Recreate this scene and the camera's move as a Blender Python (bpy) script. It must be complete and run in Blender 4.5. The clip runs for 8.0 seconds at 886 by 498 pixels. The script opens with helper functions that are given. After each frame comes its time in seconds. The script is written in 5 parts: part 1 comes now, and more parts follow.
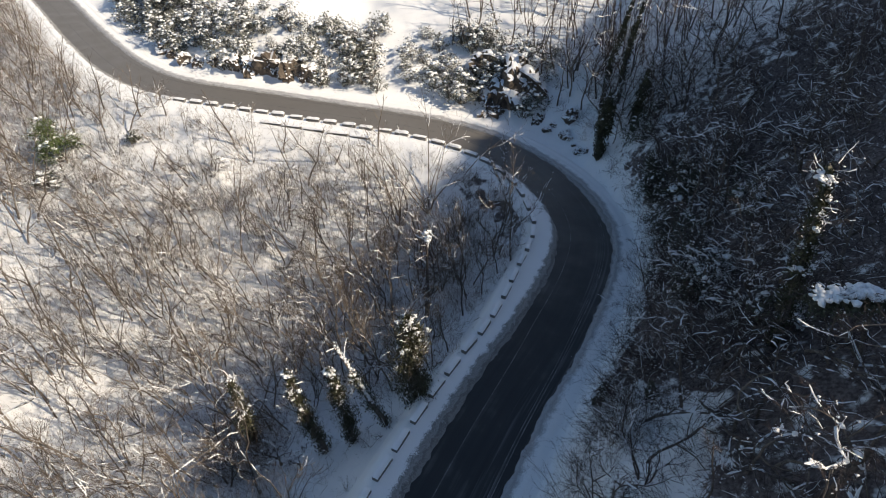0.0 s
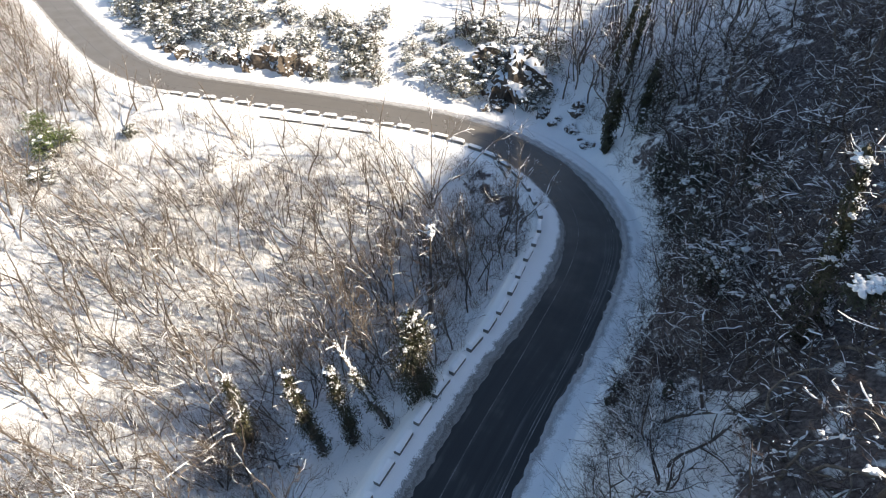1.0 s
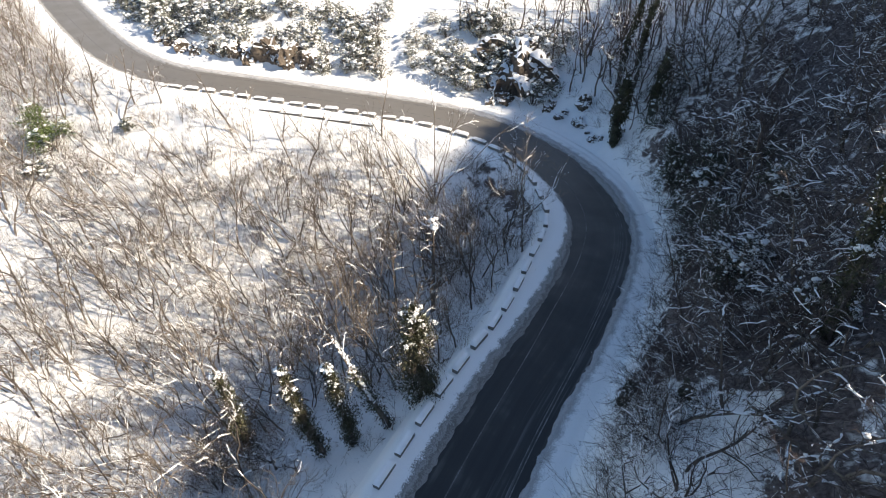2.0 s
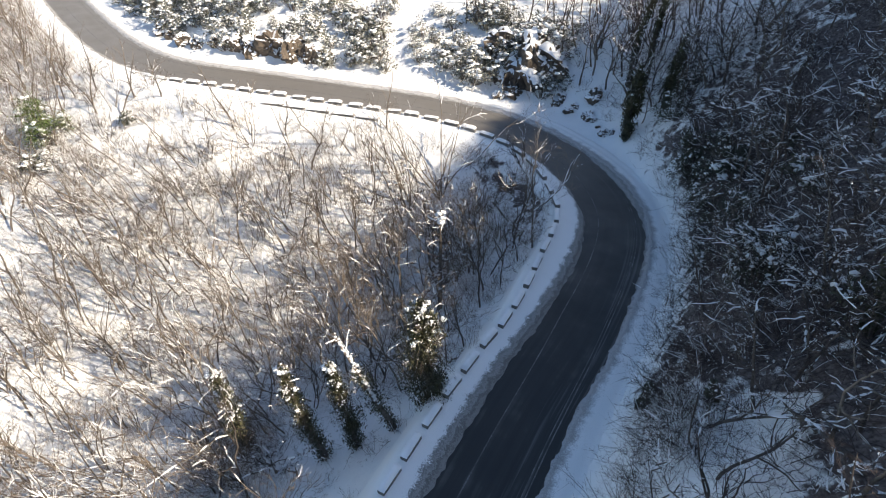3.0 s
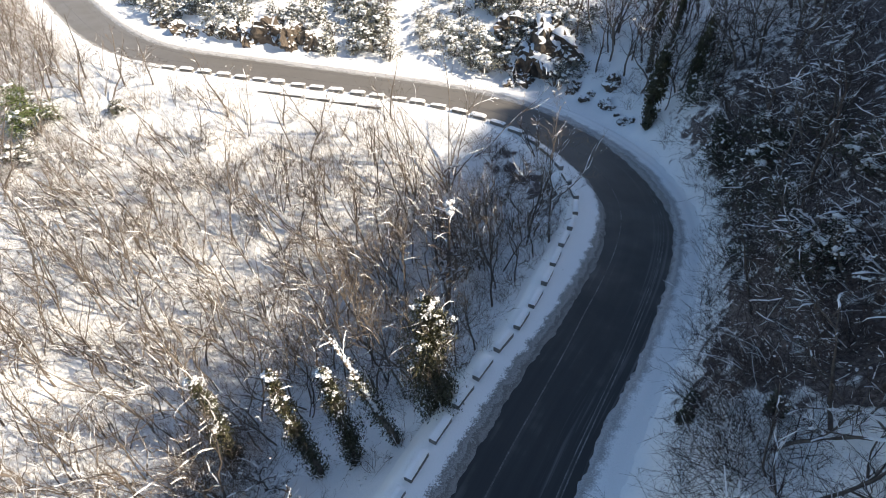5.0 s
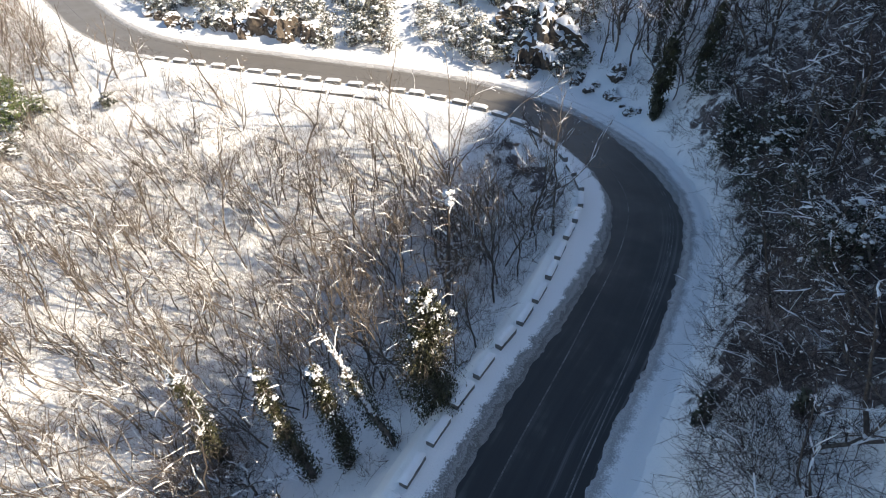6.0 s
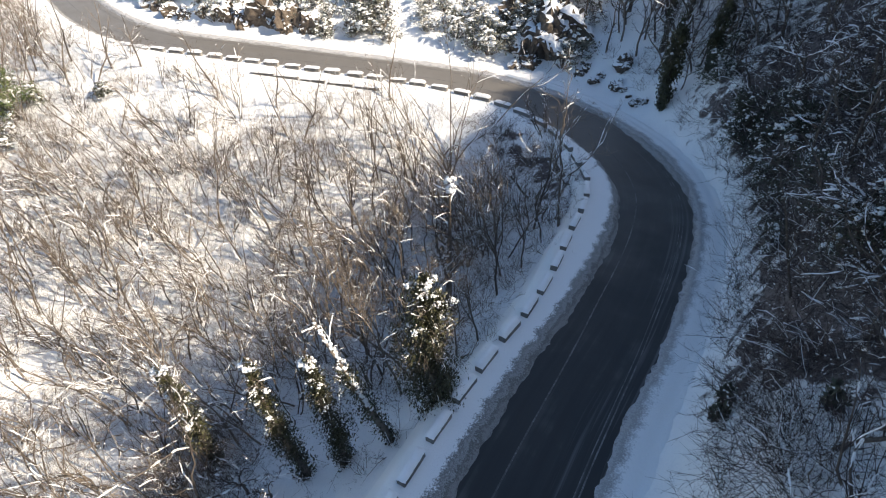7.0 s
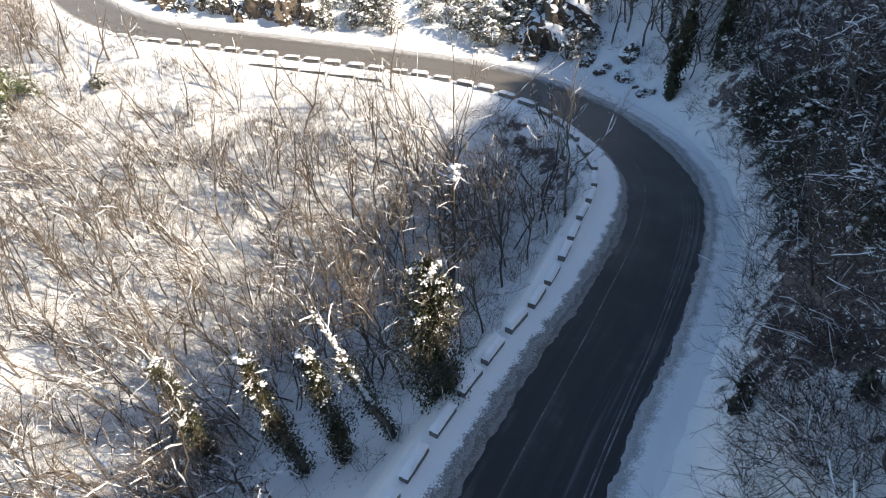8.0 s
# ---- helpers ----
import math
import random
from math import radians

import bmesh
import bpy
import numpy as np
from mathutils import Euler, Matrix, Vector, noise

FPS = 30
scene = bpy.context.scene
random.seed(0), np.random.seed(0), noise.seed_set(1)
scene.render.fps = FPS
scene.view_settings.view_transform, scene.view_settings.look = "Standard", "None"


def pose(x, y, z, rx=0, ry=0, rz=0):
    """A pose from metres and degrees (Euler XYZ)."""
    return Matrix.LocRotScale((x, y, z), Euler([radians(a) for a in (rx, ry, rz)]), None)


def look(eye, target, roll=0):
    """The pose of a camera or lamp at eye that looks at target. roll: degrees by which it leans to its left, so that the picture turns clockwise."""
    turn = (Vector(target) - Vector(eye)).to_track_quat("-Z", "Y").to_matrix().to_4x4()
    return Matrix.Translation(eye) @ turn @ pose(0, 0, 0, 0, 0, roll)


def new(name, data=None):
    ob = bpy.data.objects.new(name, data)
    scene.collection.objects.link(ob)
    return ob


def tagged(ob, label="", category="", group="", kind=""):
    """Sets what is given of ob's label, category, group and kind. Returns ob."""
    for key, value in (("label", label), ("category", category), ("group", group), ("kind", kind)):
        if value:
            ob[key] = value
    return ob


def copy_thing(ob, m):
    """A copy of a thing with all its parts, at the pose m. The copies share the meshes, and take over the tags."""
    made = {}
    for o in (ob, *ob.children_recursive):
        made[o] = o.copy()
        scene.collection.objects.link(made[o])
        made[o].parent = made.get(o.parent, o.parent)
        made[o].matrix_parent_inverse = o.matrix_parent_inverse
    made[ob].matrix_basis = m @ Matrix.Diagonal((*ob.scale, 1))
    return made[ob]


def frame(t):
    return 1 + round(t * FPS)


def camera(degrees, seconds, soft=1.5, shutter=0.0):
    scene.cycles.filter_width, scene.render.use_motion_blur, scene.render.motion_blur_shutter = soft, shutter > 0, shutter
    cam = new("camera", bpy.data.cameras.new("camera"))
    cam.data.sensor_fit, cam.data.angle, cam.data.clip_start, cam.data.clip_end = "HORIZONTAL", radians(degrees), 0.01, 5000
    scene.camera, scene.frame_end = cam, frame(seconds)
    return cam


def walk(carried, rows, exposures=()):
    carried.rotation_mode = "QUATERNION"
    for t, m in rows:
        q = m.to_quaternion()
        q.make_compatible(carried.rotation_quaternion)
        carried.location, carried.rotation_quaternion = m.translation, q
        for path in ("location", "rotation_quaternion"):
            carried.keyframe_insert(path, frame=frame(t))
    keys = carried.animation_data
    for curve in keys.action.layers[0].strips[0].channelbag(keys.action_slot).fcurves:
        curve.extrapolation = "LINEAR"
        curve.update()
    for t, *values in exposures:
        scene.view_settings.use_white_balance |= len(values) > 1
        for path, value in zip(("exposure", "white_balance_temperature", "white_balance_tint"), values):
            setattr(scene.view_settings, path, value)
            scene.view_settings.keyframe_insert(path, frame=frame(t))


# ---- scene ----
cam = camera(76.2, 8.0, soft=1.05)
PATH = [
    (0, (1.318, 0.071, 32.377), (0.955, 1.606, 31.147), -1.5),
    (0.5, (1.028, 0.537, 31.716), (0.665, 2.073, 30.487), -1.6),
    (1, (0.835, 1.011, 30.944), (0.468, 2.547, 29.717), -1.6),
    (1.5, (0.769, 1.499, 30.266), (0.396, 3.034, 29.039), -1.7),
    (3, (0.052, 2.902, 28.146), (-0.34, 4.436, 26.925), -1.9),
    (3.5, (-0.299, 3.533, 27.432), (-0.695, 5.068, 26.213), -2.0),
    (4, (-0.592, 4.227, 26.676), (-0.992, 5.763, 25.459), -2.1),
    (4.5, (-0.809, 4.873, 25.931), (-1.214, 6.41, 24.717), -2.1),
    (6, (-1.036, 6.636, 23.667), (-1.454, 8.172, 22.457), -2.4),
    (6.5, (-1.162, 6.995, 22.925), (-1.582, 8.533, 21.717), -2.3),
    (7, (-1.261, 7.31, 22.176), (-1.683, 8.849, 20.97), -2.3),
    (7.5, (-1.38, 7.561, 21.546), (-1.805, 9.101, 20.343), -2.3),
    (8, (-1.556, 7.783, 20.917), (-1.983, 9.323, 19.715), -2.4),
]
walk(cam, [(t, look(eye, target, roll)) for t, eye, target, roll in PATH],
     exposures=[(0.0, 0.5, 6030, 4), (0.25, 0.8, 6030, 4), (0.5, 1.03, 6030, 4), (0.9, 1.22, 6030, 4), (8.0, 1.22, 6030, 4)])

# ---- sky, sun ----
SUN_FROM = Vector((1.0, -0.16, 0.74)).normalized()      # towards the sun, over the eastern ridge
world = bpy.data.worlds.new("winter_sky")
scene.world = world
world.use_nodes = True
wn = world.node_tree.nodes
sky = wn.new("ShaderNodeTexSky")
sky.sky_type, sky.sun_disc = "NISHITA", False
sky.sun_elevation = math.asin(SUN_FROM.z)
sky.sun_rotation = math.atan2(SUN_FROM.x, SUN_FROM.y)
sky.ozone_density = 1.0
world.node_tree.links.new(sky.outputs[0], wn["Background"].inputs[0])
wn["Background"].inputs[1].default_value = 0.074
sun = new("sun", bpy.data.lights.new("sun", "SUN"))
sun.data.energy, sun.data.angle, sun.data.color = 4.4, radians(0.9), (1.0, 0.79, 0.58)
sun.matrix_world = look(SUN_FROM * 200, (0, 0, 0))


# ---- materials ----
def material(name, colours, rough=0.7, scale=3.0, fine=30.0, bump=0.3, bump_dist=0.02, spread=0.5, coords="Object", detail=6.0, per_object=0.0):
    """Two-scale noise between colours, roughness variation and bump."""
    m = bpy.data.materials.new(name)
    m.use_nodes = True
    nt = m.node_tree
    bsdf = nt.nodes["Principled BSDF"]
    tc = nt.nodes.new("ShaderNodeTexCoord")
    a, b = nt.nodes.new("ShaderNodeTexNoise"), nt.nodes.new("ShaderNodeTexNoise")
    a.inputs["Scale"].default_value, a.inputs["Detail"].default_value = scale, detail
    b.inputs["Scale"].default_value, b.inputs["Detail"].default_value = fine, 4.0
    for n in (a, b):
        nt.links.new(tc.outputs[coords], n.inputs["Vector"])
    mix = nt.nodes.new("ShaderNodeMath")
    mix.operation = "MULTIPLY_ADD"
    mix.inputs[1].default_value = 0.45
    nt.links.new(b.outputs[0], mix.inputs[0])
    scl = nt.nodes.new("ShaderNodeMath")
    scl.operation = "MULTIPLY"
    scl.inputs[1].default_value = 0.55
    nt.links.new(a.outputs[0], scl.inputs[0])
    nt.links.new(scl.outputs[0], mix.inputs[2])
    value = mix.outputs[0]
    if per_object:
        info = nt.nodes.new("ShaderNodeObjectInfo")
        add = nt.nodes.new("ShaderNodeMath")
        add.operation = "MULTIPLY_ADD"
        add.inputs[1].default_value = per_object
        nt.links.new(info.outputs["Random"], add.inputs[0])
        sub = nt.nodes.new("ShaderNodeMath")
        sub.operation = "SUBTRACT"
        sub.inputs[1].default_value = per_object / 2
        nt.links.new(value, sub.inputs[0])
        nt.links.new(sub.outputs[0], add.inputs[2])
        value = add.outputs[0]
    ramp = nt.nodes.new("ShaderNodeValToRGB")
    lo, hi = 0.5 - spread / 2, 0.5 + spread / 2
    els = ramp.color_ramp.elements
    while len(els) < len(colours):
        els.new(0.5)
    for k, c in enumerate(colours):
        els[k].position = lo + (hi - lo) * k / max(1, len(colours) - 1)
        els[k].color = (*c, 1)
    nt.links.new(value, ramp.inputs[0])
    nt.links.new(ramp.outputs[0], bsdf.inputs["Base Color"])
    bsdf.inputs["Roughness"].default_value = rough
    if bump:
        bp = nt.nodes.new("ShaderNodeBump")
        bp.inputs["Strength"].default_value, bp.inputs["Distance"].default_value = bump, bump_dist
        nt.links.new(value, bp.inputs["Height"])
        nt.links.new(bp.outputs[0], bsdf.inputs["Normal"])
    return m


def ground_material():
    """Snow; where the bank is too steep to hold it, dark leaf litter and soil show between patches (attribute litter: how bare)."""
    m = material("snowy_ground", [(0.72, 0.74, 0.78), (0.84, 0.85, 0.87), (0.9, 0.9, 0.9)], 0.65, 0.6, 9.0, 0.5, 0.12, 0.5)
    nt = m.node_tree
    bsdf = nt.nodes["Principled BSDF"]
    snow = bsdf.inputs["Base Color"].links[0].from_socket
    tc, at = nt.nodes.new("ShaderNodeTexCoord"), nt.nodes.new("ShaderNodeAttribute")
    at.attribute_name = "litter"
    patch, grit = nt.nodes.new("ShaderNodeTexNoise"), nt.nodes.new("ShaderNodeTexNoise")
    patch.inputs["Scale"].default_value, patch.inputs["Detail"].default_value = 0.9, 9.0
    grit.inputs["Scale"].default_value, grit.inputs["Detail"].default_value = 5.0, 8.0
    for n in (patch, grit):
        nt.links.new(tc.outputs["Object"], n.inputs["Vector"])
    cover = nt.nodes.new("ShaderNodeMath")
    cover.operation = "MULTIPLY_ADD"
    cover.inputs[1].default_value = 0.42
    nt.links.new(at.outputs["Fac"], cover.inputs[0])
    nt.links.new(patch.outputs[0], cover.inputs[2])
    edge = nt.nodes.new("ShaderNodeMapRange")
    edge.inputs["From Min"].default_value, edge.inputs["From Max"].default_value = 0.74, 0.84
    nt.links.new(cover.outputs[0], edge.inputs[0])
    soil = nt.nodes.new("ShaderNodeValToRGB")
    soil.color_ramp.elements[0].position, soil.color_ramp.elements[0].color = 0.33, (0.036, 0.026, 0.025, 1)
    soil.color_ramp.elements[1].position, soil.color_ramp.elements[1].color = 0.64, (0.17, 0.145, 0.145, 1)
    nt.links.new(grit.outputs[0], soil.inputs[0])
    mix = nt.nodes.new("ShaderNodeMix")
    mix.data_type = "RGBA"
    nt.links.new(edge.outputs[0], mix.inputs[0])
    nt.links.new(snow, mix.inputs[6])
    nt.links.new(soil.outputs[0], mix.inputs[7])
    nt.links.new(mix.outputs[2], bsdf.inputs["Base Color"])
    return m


M_GROUND = ground_material()
M_CLUMP = material("snow_clump", [(0.8, 0.81, 0.84), (0.9, 0.9, 0.91)], 0.6, 2.0, 14.0, 0.4, 0.03, 0.4)
M_BARK = material("bark", [(0.05, 0.04, 0.034), (0.115, 0.096, 0.082), (0.22, 0.19, 0.163)], 0.9, 3.0, 25.0, 0.6, 0.02, 0.4, per_object=0.25)
M_TWIG = material("twig", [(0.055, 0.044, 0.036), (0.13, 0.104, 0.082), (0.235, 0.194, 0.153)], 0.85, 2.0, 20.0, 0.0, 0.0, 0.4, per_object=0.35)
# darker copy of the twig material: shade put into the colour
M_SHADETWIG = material("shade_twig", [(0.018, 0.0135, 0.014), (0.043, 0.032, 0.032), (0.09, 0.068, 0.063)], 0.85, 2.0, 20.0, 0.0, 0.0, 0.4, per_object=0.3)
# brown of the fine twigs; inside the bend it also carries painted shade
M_BROWNTWIG = material("brown_twig", [(0.045, 0.036, 0.032), (0.095, 0.075, 0.064), (0.17, 0.135, 0.11)], 0.85, 2.0, 20.0, 0.0, 0.0, 0.4, per_object=0.3)
M_IVY = material("ivy", [(0.012, 0.013, 0.007), (0.036, 0.036, 0.016), (0.12, 0.122, 0.04)], 0.5, 1.5, 9.0, 0.0, 0.0, 0.5)
M_EVERGREEN = material("evergreen", [(0.02, 0.024, 0.015), (0.05, 0.056, 0.034), (0.1, 0.105, 0.07)], 0.55, 1.5, 9.0, 0.0, 0.0, 0.5)
M_FROSTED = material("frosted_leaf", [(0.04, 0.044, 0.034), (0.11, 0.115, 0.095), (0.36, 0.36, 0.35)], 0.6, 1.5, 9.0, 0.0, 0.0, 0.5)
M_LEAF = material("leaf", [(0.025, 0.04, 0.01), (0.07, 0.1, 0.022), (0.16, 0.19, 0.05)], 0.5, 1.5, 9.0, 0.0, 0.0, 0.5)
M_ROCK = material("rock", [(0.03, 0.026, 0.023), (0.085, 0.068, 0.054), (0.19, 0.155, 0.12)], 0.9, 1.1, 7.0, 1.0, 0.3, 0.45)
M_CONCRETE = material("concrete", [(0.1, 0.095, 0.09), (0.18, 0.175, 0.165), (0.28, 0.27, 0.26)], 0.9, 1.5, 22.0, 0.4, 0.01, 0.5, per_object=0.2)
M_LINE = material("road_paint", [(0.04, 0.04, 0.04), (0.1, 0.1, 0.1), (0.24, 0.24, 0.24)], 0.6, 1.2, 9.0, 0.0, 0.0, 0.35)


def strip_noise_material(name, ramp_points, rough, bump, bump_dist):
    """Colour over the distance from the asphalt (UV x, metres), broken by noise."""
    m = bpy.data.materials.new(name)
    m.use_nodes = True
    nt = m.node_tree
    bsdf = nt.nodes["Principled BSDF"]
    uv = nt.nodes.new("ShaderNodeTexCoord")
    sep = nt.nodes.new("ShaderNodeSeparateXYZ")
    nt.links.new(uv.outputs["UV"], sep.inputs[0])
    noise_a = nt.nodes.new("ShaderNodeTexNoise")
    noise_a.inputs["Scale"].default_value, noise_a.inputs["Detail"].default_value = 1.3, 10.0
    nt.links.new(uv.outputs["Object"], noise_a.inputs["Vector"])
    mad = nt.nodes.new("ShaderNodeMath")
    mad.operation = "MULTIPLY_ADD"
    mad.inputs[1].default_value = 1.0
    nt.links.new(noise_a.outputs[0], mad.inputs[0])
    nt.links.new(sep.outputs[0], mad.inputs[2])
    div = nt.nodes.new("ShaderNodeMath")
    div.operation = "MULTIPLY"
    div.inputs[1].default_value = 0.25
    nt.links.new(mad.outputs[0], div.inputs[0])
    ramp = nt.nodes.new("ShaderNodeValToRGB")
    els = ramp.color_ramp.elements
    while len(els) < len(ramp_points):
        els.new(0.5)
    for k, (p, c) in enumerate(ramp_points):
        els[k].position, els[k].color = p, (*c, 1)
    fine = nt.nodes.new("ShaderNodeTexNoise")
    fine.inputs["Scale"].default_value, fine.inputs["Detail"].default_value = 11.0, 6.0
    nt.links.new(uv.outputs["Object"], fine.inputs["Vector"])
    speck = nt.nodes.new("ShaderNodeMath")
    speck.operation = "MULTIPLY_ADD"
    speck.inputs[1].default_value = 0.24
    nt.links.new(fine.outputs[0], speck.inputs[0])
    off = nt.nodes.new("ShaderNodeMath")
    off.operation = "SUBTRACT"
    off.inputs[1].default_value = 0.12
    nt.links.new(div.outputs[0], off.inputs[0])
    nt.links.new(off.outputs[0], speck.inputs[2])
    nt.links.new(speck.outputs[0], ramp.inputs[0])
    nt.links.new(ramp.outputs[0], bsdf.inputs["Base Color"])
    bsdf.inputs["Roughness"].default_value = rough
    bp = nt.nodes.new("ShaderNodeBump")
    bp.inputs["Strength"].default_value, bp.inputs["Distance"].default_value = bump, bump_dist
    nt.links.new(fine.outputs[0], bp.inputs["Height"])
    nt.links.new(bp.outputs[0], bsdf.inputs["Normal"])
    return m


# slush next to the asphalt, clean snow past it
M_VERGE = strip_noise_material("verge_snow", [(0.0, (0.11, 0.105, 0.1)), (0.09, (0.26, 0.25, 0.245)), (0.15, (0.12, 0.115, 0.11)), (0.2, (0.34, 0.335, 0.33)), (0.25, (0.17, 0.165, 0.16)), (0.285, (0.4, 0.4, 0.4)), (0.305, (0.6, 0.61, 0.63)), (0.325, (0.84, 0.85, 0.87)), (1.0, (0.87, 0.88, 0.89))], 0.6, 0.8, 0.06)
M_VERGE_CLEAN = strip_noise_material("verge_snow_clean", [(0.0, (0.16, 0.16, 0.16)), (0.1, (0.32, 0.32, 0.32)), (0.17, (0.2, 0.2, 0.2)), (0.24, (0.46, 0.46, 0.47)), (0.3, (0.3, 0.3, 0.31)), (0.36, (0.56, 0.57, 0.59)), (0.42, (0.84, 0.85, 0.87)), (1.0, (0.87, 0.88, 0.89))], 0.6, 0.8, 0.06)


DRY_GLARE_FROM = 94.0      # metres along the road's line at which drying and painted glare begin to pale the asphalt


def asphalt_material():
    """Wet dark asphalt with pale dried-salt streaks along the lanes (UV: metres across, metres along)."""
    m = bpy.data.materials.new("wet_asphalt")
    m.use_nodes = True
    nt = m.node_tree
    bsdf = nt.nodes["Principled BSDF"]
    tc = nt.nodes.new("ShaderNodeTexCoord")
    mp = nt.nodes.new("ShaderNodeMapping")
    mp.inputs["Scale"].default_value = (2.2, 0.05, 1)
    nt.links.new(tc.outputs["UV"], mp.inputs[0])
    streak = nt.nodes.new("ShaderNodeTexNoise")
    streak.inputs["Scale"].default_value, streak.inputs["Detail"].default_value = 1.0, 5.0
    nt.links.new(mp.outputs[0], streak.inputs["Vector"])
    blot = nt.nodes.new("ShaderNodeTexNoise")
    blot.inputs["Scale"].default_value, blot.inputs["Detail"].default_value = 0.35, 6.0
    nt.links.new(tc.outputs["UV"], blot.inputs["Vector"])
    grain = nt.nodes.new("ShaderNodeTexNoise")
    grain.inputs["Scale"].default_value = 60.0
    nt.links.new(tc.outputs["UV"], grain.inputs["Vector"])
    mul = nt.nodes.new("ShaderNodeMath")
    mul.operation = "MULTIPLY"
    nt.links.new(streak.outputs[0], mul.inputs[0])
    nt.links.new(blot.outputs[0], mul.inputs[1])
    ramp = nt.nodes.new("ShaderNodeValToRGB")
    els = ramp.color_ramp.elements
    els.new(0.3)
    els[0].position, els[0].color = 0.15, (0.012, 0.0125, 0.014, 1)
    els[1].position, els[1].color = 0.3, (0.022, 0.0225, 0.024, 1)
    els[2].position, els[2].color = 0.5, (0.1, 0.098, 0.094, 1)
    nt.links.new(mul.outputs[0], ramp.inputs[0])
    across = nt.nodes.new("ShaderNodeMapping")
    across.inputs["Scale"].default_value, across.inputs["Location"].default_value = (5.0, 0.11, 1), (3.7, 9.1, 0)
    nt.links.new(tc.outputs["UV"], across.inputs[0])
    salt = nt.nodes.new("ShaderNodeTexNoise")
    salt.inputs["Scale"].default_value, salt.inputs["Detail"].default_value = 1.0, 6.0
    nt.links.new(across.outputs[0], salt.inputs["Vector"])
    lane = nt.nodes.new("ShaderNodeSeparateXYZ")
    nt.links.new(tc.outputs["UV"], lane.inputs[0])
    band = nt.nodes.new("ShaderNodeValToRGB")
    for e, (p, c) in zip((band.color_ramp.elements[0], band.color_ramp.elements[1], band.color_ramp.elements.new(0.88)), ((0.66, 0.0), (1.0, 0.35), (0.84, 1.0))):
        e.position, e.color = p, (c, c, c, 1)
    shifted = nt.nodes.new("ShaderNodeMapRange")
    shifted.inputs["From Min"].default_value, shifted.inputs["From Max"].default_value = -2.4, 2.4
    nt.links.new(lane.outputs[0], shifted.inputs[0])
    nt.links.new(shifted.outputs[0], band.inputs[0])
    cut = nt.nodes.new("ShaderNodeMapRange")
    cut.inputs["From Min"].default_value, cut.inputs["From Max"].default_value, cut.inputs["To Max"].default_value = 0.52, 0.72, 0.75
    nt.links.new(salt.outputs[0], cut.inputs[0])
    where = nt.nodes.new("ShaderNodeMath")
    where.operation = "MULTIPLY"
    nt.links.new(cut.outputs[0], where.inputs[0])
    nt.links.new(band.outputs[0], where.inputs[1])
    salted = nt.nodes.new("ShaderNodeMix")
    salted.data_type = "RGBA"
    salted.inputs[7].default_value = (0.16, 0.16, 0.165, 1)
    nt.links.new(where.outputs[0], salted.inputs[0])
    nt.links.new(ramp.outputs[0], salted.inputs[6])
    # wet on the lower straight; the upper stretch dried, salt-grey, and paled further by painted sun glare and mist
    along = nt.nodes.new("ShaderNodeSeparateXYZ")
    nt.links.new(tc.outputs["UV"], along.inputs[0])
    shift = nt.nodes.new("ShaderNodeMath")
    shift.operation = "MULTIPLY_ADD"
    shift.inputs[1].default_value = 30.0
    nt.links.new(blot.outputs[0], shift.inputs[0])
    nt.links.new(along.outputs[1], shift.inputs[2])
    dry_glare = nt.nodes.new("ShaderNodeMapRange")
    dry_glare.inputs["From Min"].default_value, dry_glare.inputs["From Max"].default_value = DRY_GLARE_FROM, DRY_GLARE_FROM + 44.0
    dry_glare.interpolation_type = "SMOOTHSTEP"
    nt.links.new(shift.outputs[0], dry_glare.inputs[0])
    blend = nt.nodes.new("ShaderNodeMix")
    blend.data_type = "RGBA"
    blend.inputs[7].default_value = (0.165, 0.156, 0.146, 1)
    half = nt.nodes.new("ShaderNodeMath")
    half.operation = "MULTIPLY"
    half.inputs[1].default_value = 0.8
    nt.links.new(dry_glare.outputs[0], half.inputs[0])
    nt.links.new(half.outputs[0], blend.inputs[0])
    nt.links.new(salted.outputs[2], blend.inputs[6])
    nt.links.new(blend.outputs[2], bsdf.inputs["Base Color"])
    rr = nt.nodes.new("ShaderNodeMapRange")
    rr.inputs["To Min"].default_value, rr.inputs["To Max"].default_value = 0.3, 0.7
    nt.links.new(blot.outputs[0], rr.inputs[0])
    nt.links.new(rr.outputs[0], bsdf.inputs["Roughness"])
    bp = nt.nodes.new("ShaderNodeBump")
    bp.inputs["Strength"].default_value, bp.inputs["Distance"].default_value = 0.3, 0.01
    nt.links.new(grain.outputs[0], bp.inputs["Height"])
    nt.links.new(bp.outputs[0], bsdf.inputs["Normal"])
    return m


M_ASPHALT = asphalt_material()


# ---- mesh helpers ----
def mesh_of(name, verts, faces, mat, smooth=True):
    me = bpy.data.meshes.new(name)
    me.from_pydata(verts, [], faces)
    me.materials.append(mat)
    if smooth:
        me.polygons.foreach_set("use_smooth", [True] * len(me.polygons))
    me.update()
    return me


def part(name, me, parent, label=""):
    ob = new(name, me)
    ob.parent = parent
    if label:
        tagged(ob, label)
    return ob


def grid_faces(n, m):
    """Quads of an n x m grid of vertices, row by row."""
    i, j = np.meshgrid(np.arange(n - 1), np.arange(m - 1), indexing="ij")
    a = (i * m + j).ravel()
    return np.stack([a, a + m, a + m + 1, a + 1], 1).tolist()


